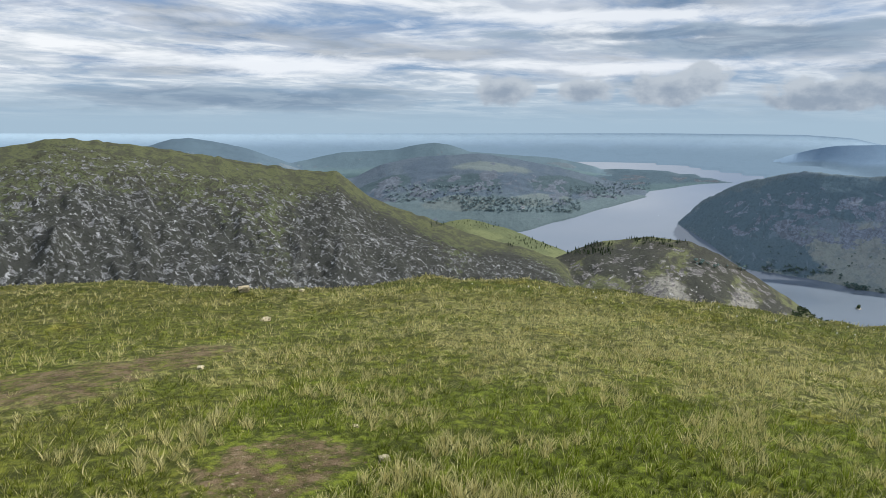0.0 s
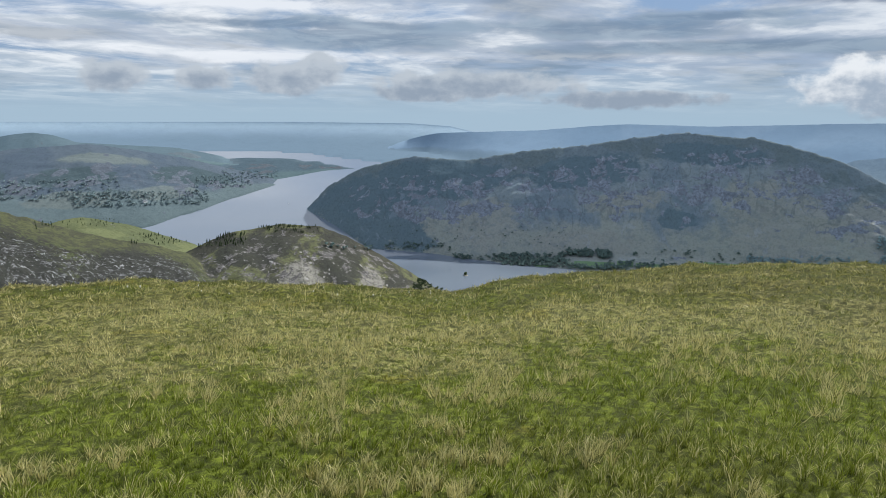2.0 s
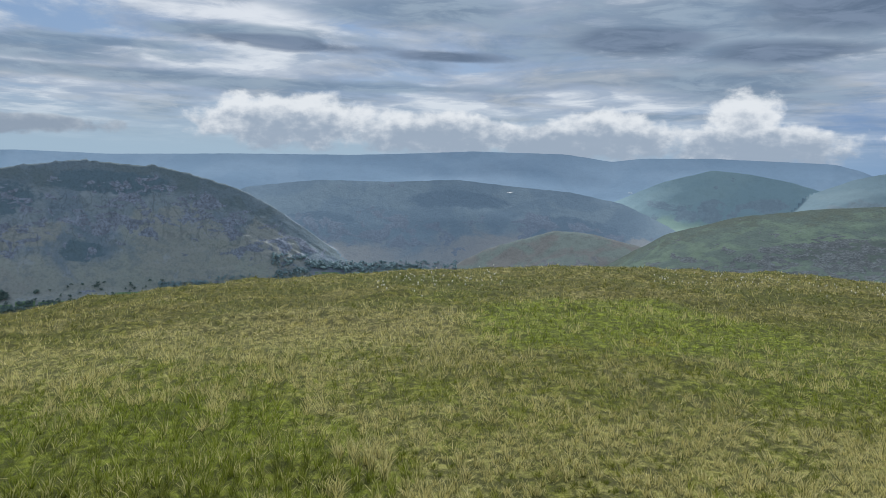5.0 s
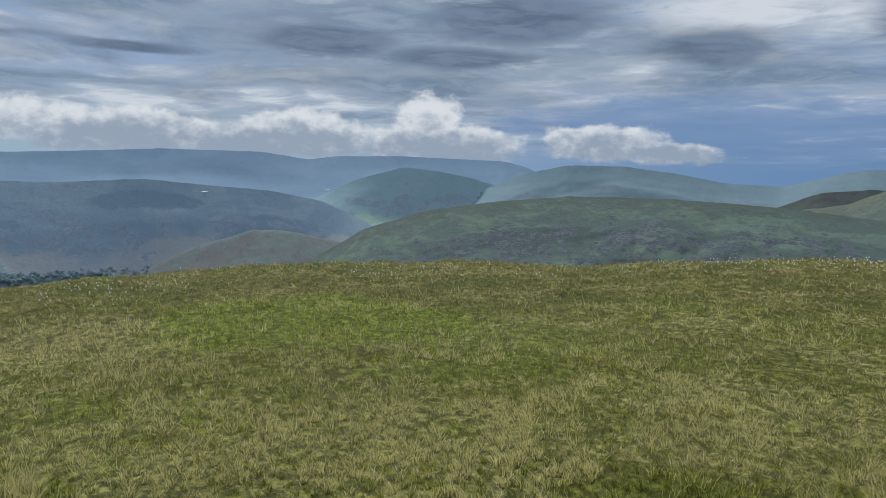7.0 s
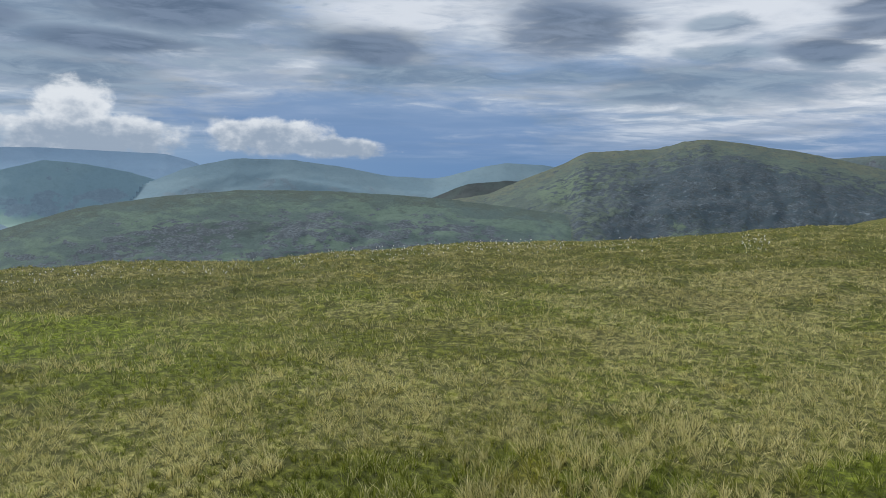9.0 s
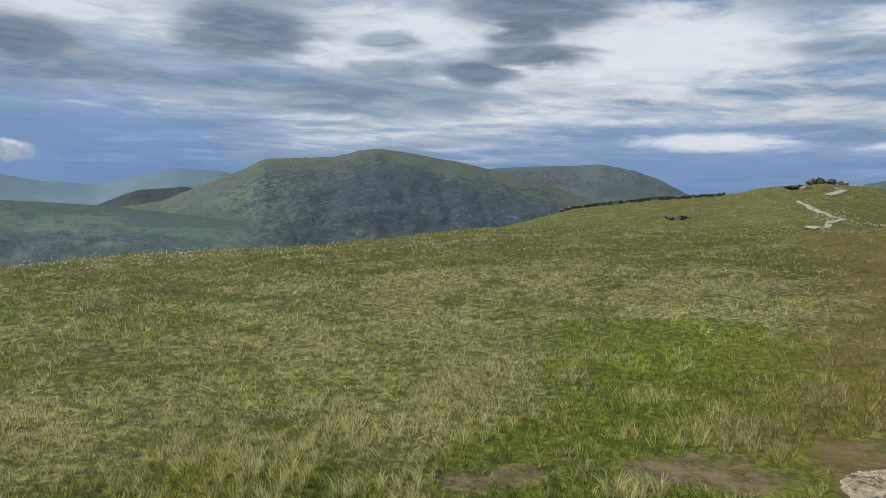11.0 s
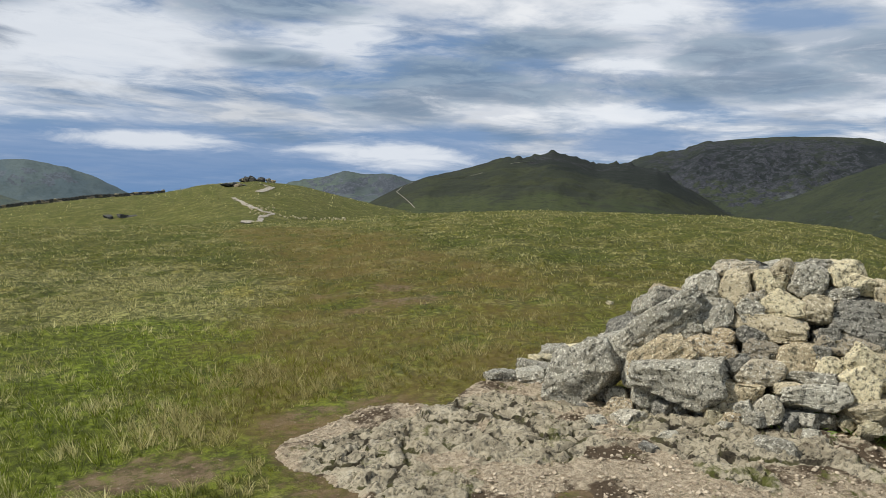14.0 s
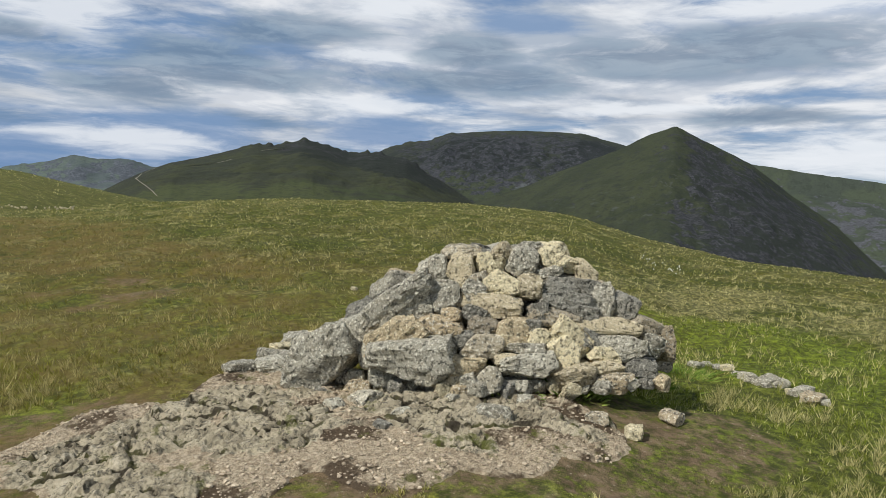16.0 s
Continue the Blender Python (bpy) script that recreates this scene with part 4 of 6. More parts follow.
def far_ground():
    R = FAR_ROWS
    b, r = np.meshgrid(BEARINGS, R)
    z, who, height = country(b, r)
    LAND["far"], LAND["height"] = R, z
    z = np.where(r < 321, z - 2, z)
    k = nearer(r) / r
    x, y = spot(b, r * k)
    verts = np.stack([x, y, EYE + (z - EYE) * k], -1).reshape(-1, 3)
    faces = grid_faces(*b.shape)
    owner = who.reshape(-1)[faces].max(1)
    names = list(FELLS)
    for i in range(-1, len(names)):
        mine = faces[owner == i]
        if not len(mine):
            continue
        # the far side of a crest keeps corners of its own, so that the near side is not shaded with it
        behind = height.ravel()[mine].min(1) >= 1.0
        used, index = np.unique(mine + len(verts) * behind[:, None], return_inverse=True)
        used = used % len(verts)
        name = names[i] if i >= 0 else "valley_floor"
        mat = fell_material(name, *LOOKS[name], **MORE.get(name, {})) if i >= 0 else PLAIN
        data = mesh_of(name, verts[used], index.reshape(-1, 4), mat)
        u, az = height.ravel()[used], b.ravel()[used]
        low, high, a0, a1, b0, b1 = CRAGS.get(name, (0.3, 0.7, -99, -98, 400, 401))
        wander = 0.16 * bumps(verts[used][:, 0], verts[used][:, 1], 260, 44, 3)
        attribute(data, "height", u)
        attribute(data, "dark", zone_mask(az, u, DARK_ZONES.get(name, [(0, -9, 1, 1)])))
        attribute(data, "pale", zone_mask(az, u, PALE_ZONES.get(name, [(0, -9, 1, 1)])))
        attribute(data, "crag", ease(u + wander, low - 0.08, low + 0.08) * (1 - ease(u + wander, high - 0.08, high + 0.08)) * ease(az, a0, a1) * (1 - ease(az, b0, b1)))
        ob = new(name, data)
        if i >= 0:
            tagged(ob, LABELS[name], "hill", "fells round the summit", "structure")
        else:
            tagged(ob, "green valley floor far below the summit", "ground", kind="structure")


def lake():
    b, r = np.meshgrid(np.arange(28, 78, 0.5), np.geomspace(1900, 14500, 70))
    k = nearer(r) / r
    x, y = spot(b, r * k)
    z = EYE + (WATER - EYE) * k
    tagged(new("lake", mesh_of("lake", np.stack([x, y, z], -1).reshape(-1, 3), grid_faces(*b.shape), water_material())), "long pale lake between the fells", "lake", kind="structure")


near_ground()
far_ground()
lake()


# ---- grass ----
def grass():
    rng = np.random.default_rng(5)
    verts, faces, rust, tone, rich, dried = [], [], [], [], [], []
    start = 0

    def grow(x, y, base, tall, ox, oy, width, shade, joints):
        nonlocal start
        count = len(x)
        side = rng.uniform(0, np.pi, count)
        sx, sy = np.cos(side) * width, np.sin(side) * width
        if joints == 3:
            p = [(x - sx, y - sy, base), (x + sx, y + sy, base), (x + ox * 0.3 - sx * 0.75, y + oy * 0.3 - sy * 0.75, base + tall * 0.6), (x + ox * 0.3 + sx * 0.75, y + oy * 0.3 + sy * 0.75, base + tall * 0.6), (x + ox, y + oy, base + tall)]
            tri = ((0, 1, 3), (0, 3, 2), (2, 3, 4))
        else:
            p = [(x - sx, y - sy, base), (x + sx, y + sy, base), (x + ox, y + oy, base + tall)]
            tri = ((0, 1, 2),)
        k = len(p)
        verts.append(np.stack([np.stack(q, -1) for q in p], 1).reshape(-1, 3))
        first = start + k * np.arange(count)
        faces.append(np.stack([first[:, None] + np.array(t) for t in tri], 1).reshape(-1, 3))
        lush, dry = lush_dry(x, y)
        for store, values in ((rust, rusty(x, y)), (tone, shade), (rich, lush), (dried, dry)):
            store.append(np.repeat(values, k))
        start += k * count

    # a sward of single blades, denser near the path
    total = 620000
    all_bearings = np.concatenate([rng.uniform(-3, 268, total), rng.uniform(176, 262, 50000), rng.uniform(-3, 268, 240000)])
    all_r = np.concatenate([2.6 * (60.0 / 2.6) ** (rng.random(total) ** 1.12), 55.0 * (185.0 / 55.0) ** rng.random(50000), 2.6 * (7.0 / 2.6) ** rng.random(240000)])
    for joints, pick in ((3, all_r < 4.3), (2, all_r >= 4.3)):
        bearing, r = all_bearings[pick], all_r[pick]
        count = len(r)
        x, y = spot(bearing, r)
        # blades stand in tufts
        tuft = 0.06 + 0.006 * r
        gx, gy = np.floor(x / tuft), np.floor(y / tuft)
        cx, cy = (gx + lattice(gx, gy, 3)) * tuft, (gy + lattice(gx, gy, 4)) * tuft
        pull = 0.3 + 0.6 * rng.random(count)
        cell = 0.13 + 0.007 * r
        shade = 0.12 + 0.76 * lattice(np.floor(cx / cell), np.floor(cy / cell), 6) + 0.4 * bumps(x, y, 0.5, 71, 2)
        x, y = x + (cx - x) * pull, y + (cy - y) * pull
        bare = worn(x, y) + 0.35 * bumps(x, y, 0.4, 31, 3)
        keep = bare < 0.42
        x, y, r, cx, cy, shade, bare = x[keep], y[keep], r[keep], cx[keep], cy[keep], shade[keep], bare[keep]
        count = len(x)
        lush, dry = lush_dry(x, y)
        tall = (0.052 + 0.022 * bumps(x, y, 2.2, 51, 4) + 0.02 * lush) * (0.45 + 1.0 * shade) * rng.uniform(0.45, 1.4, count) * (0.85 + 0.007 * r) * (0.5 + 0.5 * (1 - ease(bare, 0.0, 0.42)))
        width = (0.0009 + 0.00037 * r) * rng.uniform(0.7, 1.3, count)
        lean_a = rng.uniform(0, 2 * np.pi, count)
        lean = tall * rng.uniform(0.15, 0.9, count)
        ox, oy = np.cos(lean_a) * lean + (x - cx) * 0.5 + 0.15 * tall, np.sin(lean_a) * lean + (y - cy) * 0.5
        grow(x, y, at_xy(x, y) - 0.01, tall, ox, oy, width, shade, joints)
    # tussocks of mat grass that spread from one root
    count, leaves = 30000, 15
    bearing, r = rng.uniform(-3, 268, count), 4.0 * (55.0 / 4.0) ** (rng.random(count) ** 0.85)
    x, y = spot(bearing, r)
    lush, dry = lush_dry(x, y)
    keep = (worn(x, y) < 0.1) & (rusty(x, y) + 0.4 * rng.random(count) < 0.7) & (rng.random(count) < 0.45 + 0.55 * dry - 0.2 * lush) & (bumps(x, y, 1.8, 77, 3) + 0.8 * rng.random(count) > 0.15)
    x, y, r, dry = x[keep], y[keep], r[keep], dry[keep]
    root = at_xy(x, y) - 0.015
    big = rng.uniform(0.6, 1.25, len(x)) * (0.9 + 0.006 * r)
    pale = np.clip(rng.normal(0.5, 0.3, len(x)) + 0.22 * dry, 0.15, 0.98)
    x, y, r, root, big, pale = [np.repeat(v, leaves) for v in (x, y, r, root, big, pale)]
    a, fan = rng.uniform(0, 2 * np.pi, len(x)), rng.random(len(x)) ** 0.6
    tall = 0.075 * big * (1.1 - 0.6 * fan) * rng.uniform(0.7, 1.2, len(x))
    reach = 0.12 * big * fan
    grow(x + np.cos(a) * reach * 0.3, y + np.sin(a) * reach * 0.3, root, tall, np.cos(a) * reach, np.sin(a) * reach, (0.001 + 0.0004 * r) * rng.uniform(0.7, 1.3, len(x)), pale + 0.08 * rng.normal(0, 1, len(x)), 2)
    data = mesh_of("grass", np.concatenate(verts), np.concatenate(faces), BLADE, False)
    for label, store in (("rust", rust), ("tone", tone), ("lush", rich), ("dry", dried)):
        attribute(data, label, np.concatenate(store))
    tagged(new("grass", data), "rough upland grass, green with straw-coloured tufts", "grass", kind="stuff")


grass()


# ---- the cairn ----
def stone_mesh(name, seed, mat, cuts=7, fine=0.125):
    """A broken block of rock about 1 across: a box with its corners and faces split off by planes, then roughened."""
    rng = random.Random(seed)
    bm = bmesh.new()
    bmesh.ops.create_cube(bm, size=1.0)
    planes = []
    for corner in range(4):
        a = math.radians(45 + 90 * corner + rng.uniform(-24, 24))
        n = Vector((math.cos(a), rng.uniform(-0.45, 0.45), math.sin(a))).normalized()
        planes.append((n, rng.uniform(0.50, 0.86)))
    for k in range(3):
        planes.append((Vector((rng.uniform(-0.5, 0.5), -1, rng.uniform(-0.5, 0.6))).normalized(), rng.uniform(0.72, 0.92)))
    for k in range(cuts):
        planes.append((Vector((rng.gauss(0, 1), rng.gauss(0, 1), rng.gauss(0, 0.8))).normalized(), rng.uniform(0.78, 0.95)))
    for n, share in planes:
        reach = max(v.co.dot(n) for v in bm.verts)
        cut = bmesh.ops.bisect_plane(bm, geom=bm.verts[:] + bm.edges[:] + bm.faces[:], plane_co=n * reach * share, plane_no=n, clear_outer=True)
        rim = [e for e in cut["geom_cut"] if isinstance(e, bmesh.types.BMEdge)]
        if rim:
            bmesh.ops.edgenet_fill(bm, edges=rim)
    bmesh.ops.recalc_face_normals(bm, faces=bm.faces[:])
    bmesh.ops.bevel(bm, geom=bm.edges[:], offset=0.022, segments=1, affect="EDGES", profile=0.6)
    bmesh.ops.triangulate(bm, faces=bm.faces[:])
    for k in range(3):
        long = [e for e in bm.edges if e.calc_length() > fine]
        if long:
            bmesh.ops.subdivide_edges(bm, edges=long, cuts=1)
            bmesh.ops.triangulate(bm, faces=bm.faces[:])
    off = Vector((seed * 3.7, seed * 1.3, 0))
    bm.normal_update()
    moves = [v.normal * (0.05 * noise.noise(v.co * 2.2 + off) + 0.045 * noise.noise(v.co * 6 + off) + 0.035 * noise.noise(v.co * 15 + off)) for v in bm.verts]
    for v, step in zip(bm.verts, moves):
        v.co += step
    bm.normal_update()
    for e in bm.edges:
        e.smooth = len(e.link_faces) == 2 and e.calc_face_angle(0) < 0.42
    for f in bm.faces:
        f.smooth = True
    data = bpy.data.meshes.new(name)
    bm.to_mesh(data)
    bm.free()
    low, high = [Vector([op(v.co[k] for v in data.vertices) for k in range(3)]) for op in (min, max)]
    for v in data.vertices:
        v.co = Vector([(v.co[k] - (low[k] + high[k]) / 2) / (high[k] - low[k]) for k in range(3)])
    data.materials.append(mat)
    return data


GREY = rock_material("grey_stone", (0.46, 0.43, 0.34), (0.86, 0.82, 0.68))
DARK = rock_material("dark_stone", (0.25, 0.24, 0.20), (0.52, 0.49, 0.41), 0.1)
PALE = rock_material("pale_stone", (0.72, 0.63, 0.41), (0.92, 0.84, 0.60), 0.25)
OCHRE = rock_material("ochre_stone", (0.62, 0.53, 0.35), (0.78, 0.70, 0.52), 0.4)
# for tor and wall: the stone again, with shade put into its colour
TOR = rock_material("shaded_stone", (0.07, 0.07, 0.065), (0.2, 0.2, 0.18), 0.05)
SHAPES = [[stone_mesh("stone", 11 + 9 * k + j, mat, fine=0.45 if mat is TOR else 0.125) for j in range(7)] for k, mat in enumerate((GREY, DARK, PALE, OCHRE, TOR))]
CAIRN_BEARING = 237.5
CAIRN_SIZE = 0.912
cairn_x, cairn_y, _ = sighted(CAIRN_BEARING, -15.1, (-0.03, -0.54))
cairn_z = EYE - math.hypot(cairn_x + 0.03, cairn_y + 0.54) * math.tan(radians(13.9))
cairn = tagged(new("cairn"), "heaped cairn of grey and ochre lichened stones", "cairn")
cairn.matrix_world = pose(cairn_x, cairn_y, cairn_z, 0, 0, -CAIRN_BEARING) @ Matrix.Scale(CAIRN_SIZE, 4)


def cairn_stone(u, d, h, w, t, deep, tilt=0, look_of=0, turn=0, nod=0, shape=0):
    """A stone of the cairn: across, away from the path, up; width, height, depth; turns in degrees."""
    ob = new("stone", SHAPES[look_of][shape % 7])
    ob.parent = cairn
    ob.matrix_basis = pose(u, d, h, nod, -tilt, turn) @ Matrix.Diagonal((w, deep, t, 1))
    return ob


# the stones of the front, course by course: across, back, up, width, height, depth, tilt, kind of rock
COURSES = [
    [(-0.94, 0.20, -0.13, 0.25, 0.16, 0.22, 0, 0), (-0.23, 0.10, -0.03, 0.28, 0.21, 0.22, -6, 3), (-0.08, 0.09, -0.01, 0.13, 0.17, 0.22, 20, 0), (-0.73, 0.16, 0.00, 0.28, 0.23, 0.22, 0, 0), (0.08, 0.10, 0.01, 0.21, 0.21, 0.22, 30, 0), (1.03, 0.24, 0.03, 0.33, 0.11, 0.22, 0, 0), (0.71, 0.19, 0.06, 0.40, 0.20, 0.24, 0, 3), (-1.25, 0.41, 0.06, 0.74, 0.48, 0.49, 28, 0), (-0.10, 0.15, 0.10, 0.31, 0.16, 0.22, 0, 2), (0.35, 0.19, 0.11, 0.48, 0.21, 0.28, 10, 0), (0.96, 0.27, 0.11, 0.32, 0.14, 0.22, 6, 3)],
    [(1.23, 0.35, 0.12, 0.32, 0.21, 0.22, 0, 1), (-0.53, 0.28, 0.14, 0.71, 0.37, 0.43, 6, 0), (-0.84, 0.27, 0.15, 0.29, 0.24, 0.22, 30, 0), (0.19, 0.19, 0.16, 0.21, 0.10, 0.22, 6, 3), (0.94, 0.32, 0.20, 0.27, 0.14, 0.22, 0, 2), (0.64, 0.28, 0.21, 0.33, 0.25, 0.23, -40, 2), (0.35, 0.25, 0.22, 0.34, 0.12, 0.22, 4, 0), (0.00, 0.24, 0.23, 0.37, 0.21, 0.23, 4, 0), (1.36, 0.47, 0.25, 0.23, 0.19, 0.22, -15, 0), (1.07, 0.40, 0.25, 0.47, 0.22, 0.28, -6, 0), (1.46, 0.51, 0.26, 0.14, 0.30, 0.22, 15, 1)],
    [(-0.70, 0.36, 0.27, 0.57, 0.29, 0.34, 36, 2), (-0.13, 0.27, 0.28, 0.21, 0.16, 0.22, 10, 1), (-1.00, 0.42, 0.29, 0.52, 0.25, 0.31, 22, 0), (0.44, 0.30, 0.30, 0.20, 0.21, 0.22, -30, 2), (0.68, 0.35, 0.31, 0.39, 0.24, 0.25, -42, 2), (0.83, 0.37, 0.32, 0.29, 0.19, 0.22, -10, 1), (0.25, 0.32, 0.35, 0.33, 0.27, 0.24, -4, 2), (-0.34, 0.34, 0.35, 0.47, 0.23, 0.28, -16, 0), (1.29, 0.52, 0.37, 0.27, 0.24, 0.22, -20, 1), (0.38, 0.35, 0.38, 0.19, 0.14, 0.22, 0, 1), (0.03, 0.33, 0.38, 0.31, 0.20, 0.22, 0, 1)],
    [(0.98, 0.49, 0.40, 0.59, 0.18, 0.31, -2, 3), (-0.51, 0.40, 0.43, 0.29, 0.19, 0.22, 20, 0), (-0.24, 0.38, 0.45, 0.19, 0.14, 0.22, -10, 0), (-0.07, 0.37, 0.46, 0.22, 0.14, 0.22, -20, 1), (0.57, 0.43, 0.46, 0.48, 0.18, 0.26, -3, 1), (0.45, 0.41, 0.47, 0.17, 0.21, 0.22, 5, 1), (0.79, 0.46, 0.48, 0.30, 0.15, 0.22, -4, 1), (0.23, 0.42, 0.51, 0.19, 0.16, 0.22, 20, 1), (1.15, 0.58, 0.53, 0.23, 0.24, 0.22, -20, 1), (-0.63, 0.53, 0.54, 0.66, 0.30, 0.39, 36, 0), (0.06, 0.46, 0.55, 0.56, 0.20, 0.31, -4, 3)],
    [(0.64, 0.50, 0.56, 0.42, 0.21, 0.25, -6, 1), (-0.35, 0.48, 0.58, 0.35, 0.30, 0.26, -8, 0), (0.95, 0.57, 0.58, 0.27, 0.32, 0.24, 10, 0), (-0.06, 0.49, 0.64, 0.22, 0.20, 0.22, 0, 0), (0.84, 0.60, 0.68, 0.27, 0.19, 0.22, -20, 1), (0.38, 0.53, 0.68, 0.23, 0.22, 0.22, 0, 3), (0.12, 0.54, 0.70, 0.39, 0.24, 0.25, 4, 2), (0.60, 0.58, 0.70, 0.37, 0.22, 0.23, 8, 1), (-0.02, 0.53, 0.71, 0.18, 0.18, 0.22, 20, 0), (-0.18, 0.58, 0.78, 0.27, 0.33, 0.24, -12, 3), (0.82, 0.66, 0.79, 0.27, 0.19, 0.22, -42, 3)],
    [(-0.36, 0.60, 0.80, 0.21, 0.24, 0.22, 20, 0), (0.54, 0.63, 0.80, 0.25, 0.12, 0.22, 10, 0), (0.11, 0.62, 0.84, 0.18, 0.15, 0.22, 15, 2), (0.01, 0.62, 0.84, 0.17, 0.22, 0.22, 10, 2), (0.66, 0.67, 0.86, 0.22, 0.17, 0.22, -20, 2), (0.30, 0.64, 0.87, 0.29, 0.27, 0.22, 0, 0), (0.56, 0.71, 0.92, 0.31, 0.26, 0.23, -14, 2), (-0.19, 0.67, 0.93, 0.35, 0.13, 0.22, 4, 0), (0.14, 0.67, 0.93, 0.22, 0.18, 0.22, 35, 3), (0.38, 0.72, 0.98, 0.20, 0.13, 0.22, 0, 0)],
]
rng = random.Random(4)
for course in COURSES:
    for k, (u, d, h, w_, t_, deep, tilt, kind) in enumerate(course):
        big = w_ * t_ > 0.15
        cairn_stone(u, d - (0.1 if big else 0.0), h, w_ * 0.98, t_ * 0.98, deep * (1.25 if big else 1.1), tilt, kind, rng.uniform(-14, 14) * (0.4 if big else 1), rng.uniform(-16, 6), rng.randrange(7))
# the heart of the heap and its far side
for level, (half, count, h, size) in enumerate(((1.25, 15, 0.08, 0.44), (1.05, 13, 0.30, 0.42), (0.85, 11, 0.52, 0.38), (0.55, 8, 0.72, 0.32), (0.32, 5, 0.88, 0.24))):
    for k in range(count):
        a = math.pi * (k + 0.5) / count
        s = size * rng.uniform(0.8, 1.15)
        cairn_stone(0.12 + half * math.cos(a), 1.06 + half * 0.62 * math.sin(a), h, s * 1.2, s * 0.7, s, rng.uniform(-20, 20), rng.choice((0, 0, 1, 1)), rng.uniform(0, 360), rng.uniform(-15, 15), rng.randrange(7))
for k in range(22):
    u = -1.1 + 2.5 * k / 21
    s = rng.uniform(0.09, 0.17)
    cairn_stone(u, 0.08 + 0.16 * abs(u - 0.1) ** 2 + rng.uniform(-0.1, 0.08), -0.06 + 0.05 * max(u, 0), s * 1.3, s, s, rng.uniform(-12, 12), rng.choice((0, 0, 1, 2)), rng.uniform(0, 360), 0, k)
# inner stones take the dark rock so that the gaps look shaded
for k in range(24):
    h = rng.uniform(0.02, 0.8)
    reach = 1.15 * (1 - h / 1.05)
    cairn_stone(0.1 + rng.uniform(-reach, reach), 0.8 + 0.45 * h + rng.uniform(0.0, 0.5), h, 0.42, 0.3, 0.4, rng.uniform(-15, 15), 1, rng.uniform(0, 360), 0, k)


# ---- loose stones ----
def loose_stone(bearing, dip, size, kind=0, flat=0.55, eye=(-0.03, -0.54), label="weathered stone lying in the summit turf", group=""):
    x, y, z = sighted(bearing, dip, eye)
    ob = tagged(new("loose_stone", SHAPES[kind][rng.randrange(7)]), label, "stone", group)
    ob.matrix_world = pose(x, y, z + size * flat * 0.25, rng.uniform(-8, 8), rng.uniform(-8, 8), rng.uniform(0, 360)) @ Matrix.Diagonal((size, size * rng.uniform(0.6, 0.9), size * flat, 1))


for bearing, dip, size, kind in ((219.2, -13.1, 0.24, 0), (221.4, -13.0, 0.30, 0), (222.0, -12.4, 0.30, 0), (222.6, -11.8, 0.26, 2), (223.6, -11.3, 0.34, 0), (224.8, -11.0, 0.3, 2), (225.2, -14.8, 0.12, 1)):
    loose_stone(bearing, dip, size, kind, 0.45, label="flat grey stone lying beside the cairn", group="stones beside the cairn")
for k in range(13):
    loose_stone(253.4 + 0.72 * k, -11.35 - 0.13 * k + rng.uniform(-0.25, 0.25), rng.uniform(0.1, 0.24), rng.choice((0, 0, 2)), 0.5, label="grey stone in a low line through the turf", group="stones beyond the cairn")
for bearing, dip, size, kind in ((228.7, -15.6, 0.2, 0), (231.5, -16.5, 0.13, 0), (230.0, -17.4, 0.12, 1), (238.6, -16.6, 0.24, 0), (241.0, -15.2, 0.14, 0), (246.5, -16.2, 0.16, 0), (249.3, -16.8, 0.17, 2), (252.0, -15.6, 0.2, 0), (244.2, -14.6, 0.13, 3), (235.5, -15.3, 0.12, 0), (226.3, -15.9, 0.14, 0)):
    loose_stone(bearing, dip, size, kind, 0.6, label="rough stone standing in the worn ground", group="stones before the cairn")
for bearing, dip, size, kind in ((17.8, -14.5, 0.12, 3), (26.8, -25.0, 0.07, 2), (29.0, -25.2, 0.045, 2), (12.9, -17.6, 0.06, 2), (16.3, -12.15, 0.17, 2), (20.6, -12.4, 0.12, 2), (24.6, -22.6, 0.04, 2)):
    loose_stone(bearing, dip, size, kind, 0.5, (0, 0), "pale stone half sunk in the grass", "pale stones in the grass")
for bearing, dip, size, kind in ((228.9, -7.0, 0.1, 2), (233.0, -6.2, 0.09, 2)):
    loose_stone(bearing, dip, size, kind, 0.55, (0.2, -0.63), "pale stone half sunk in the grass", "pale stones in the grass")


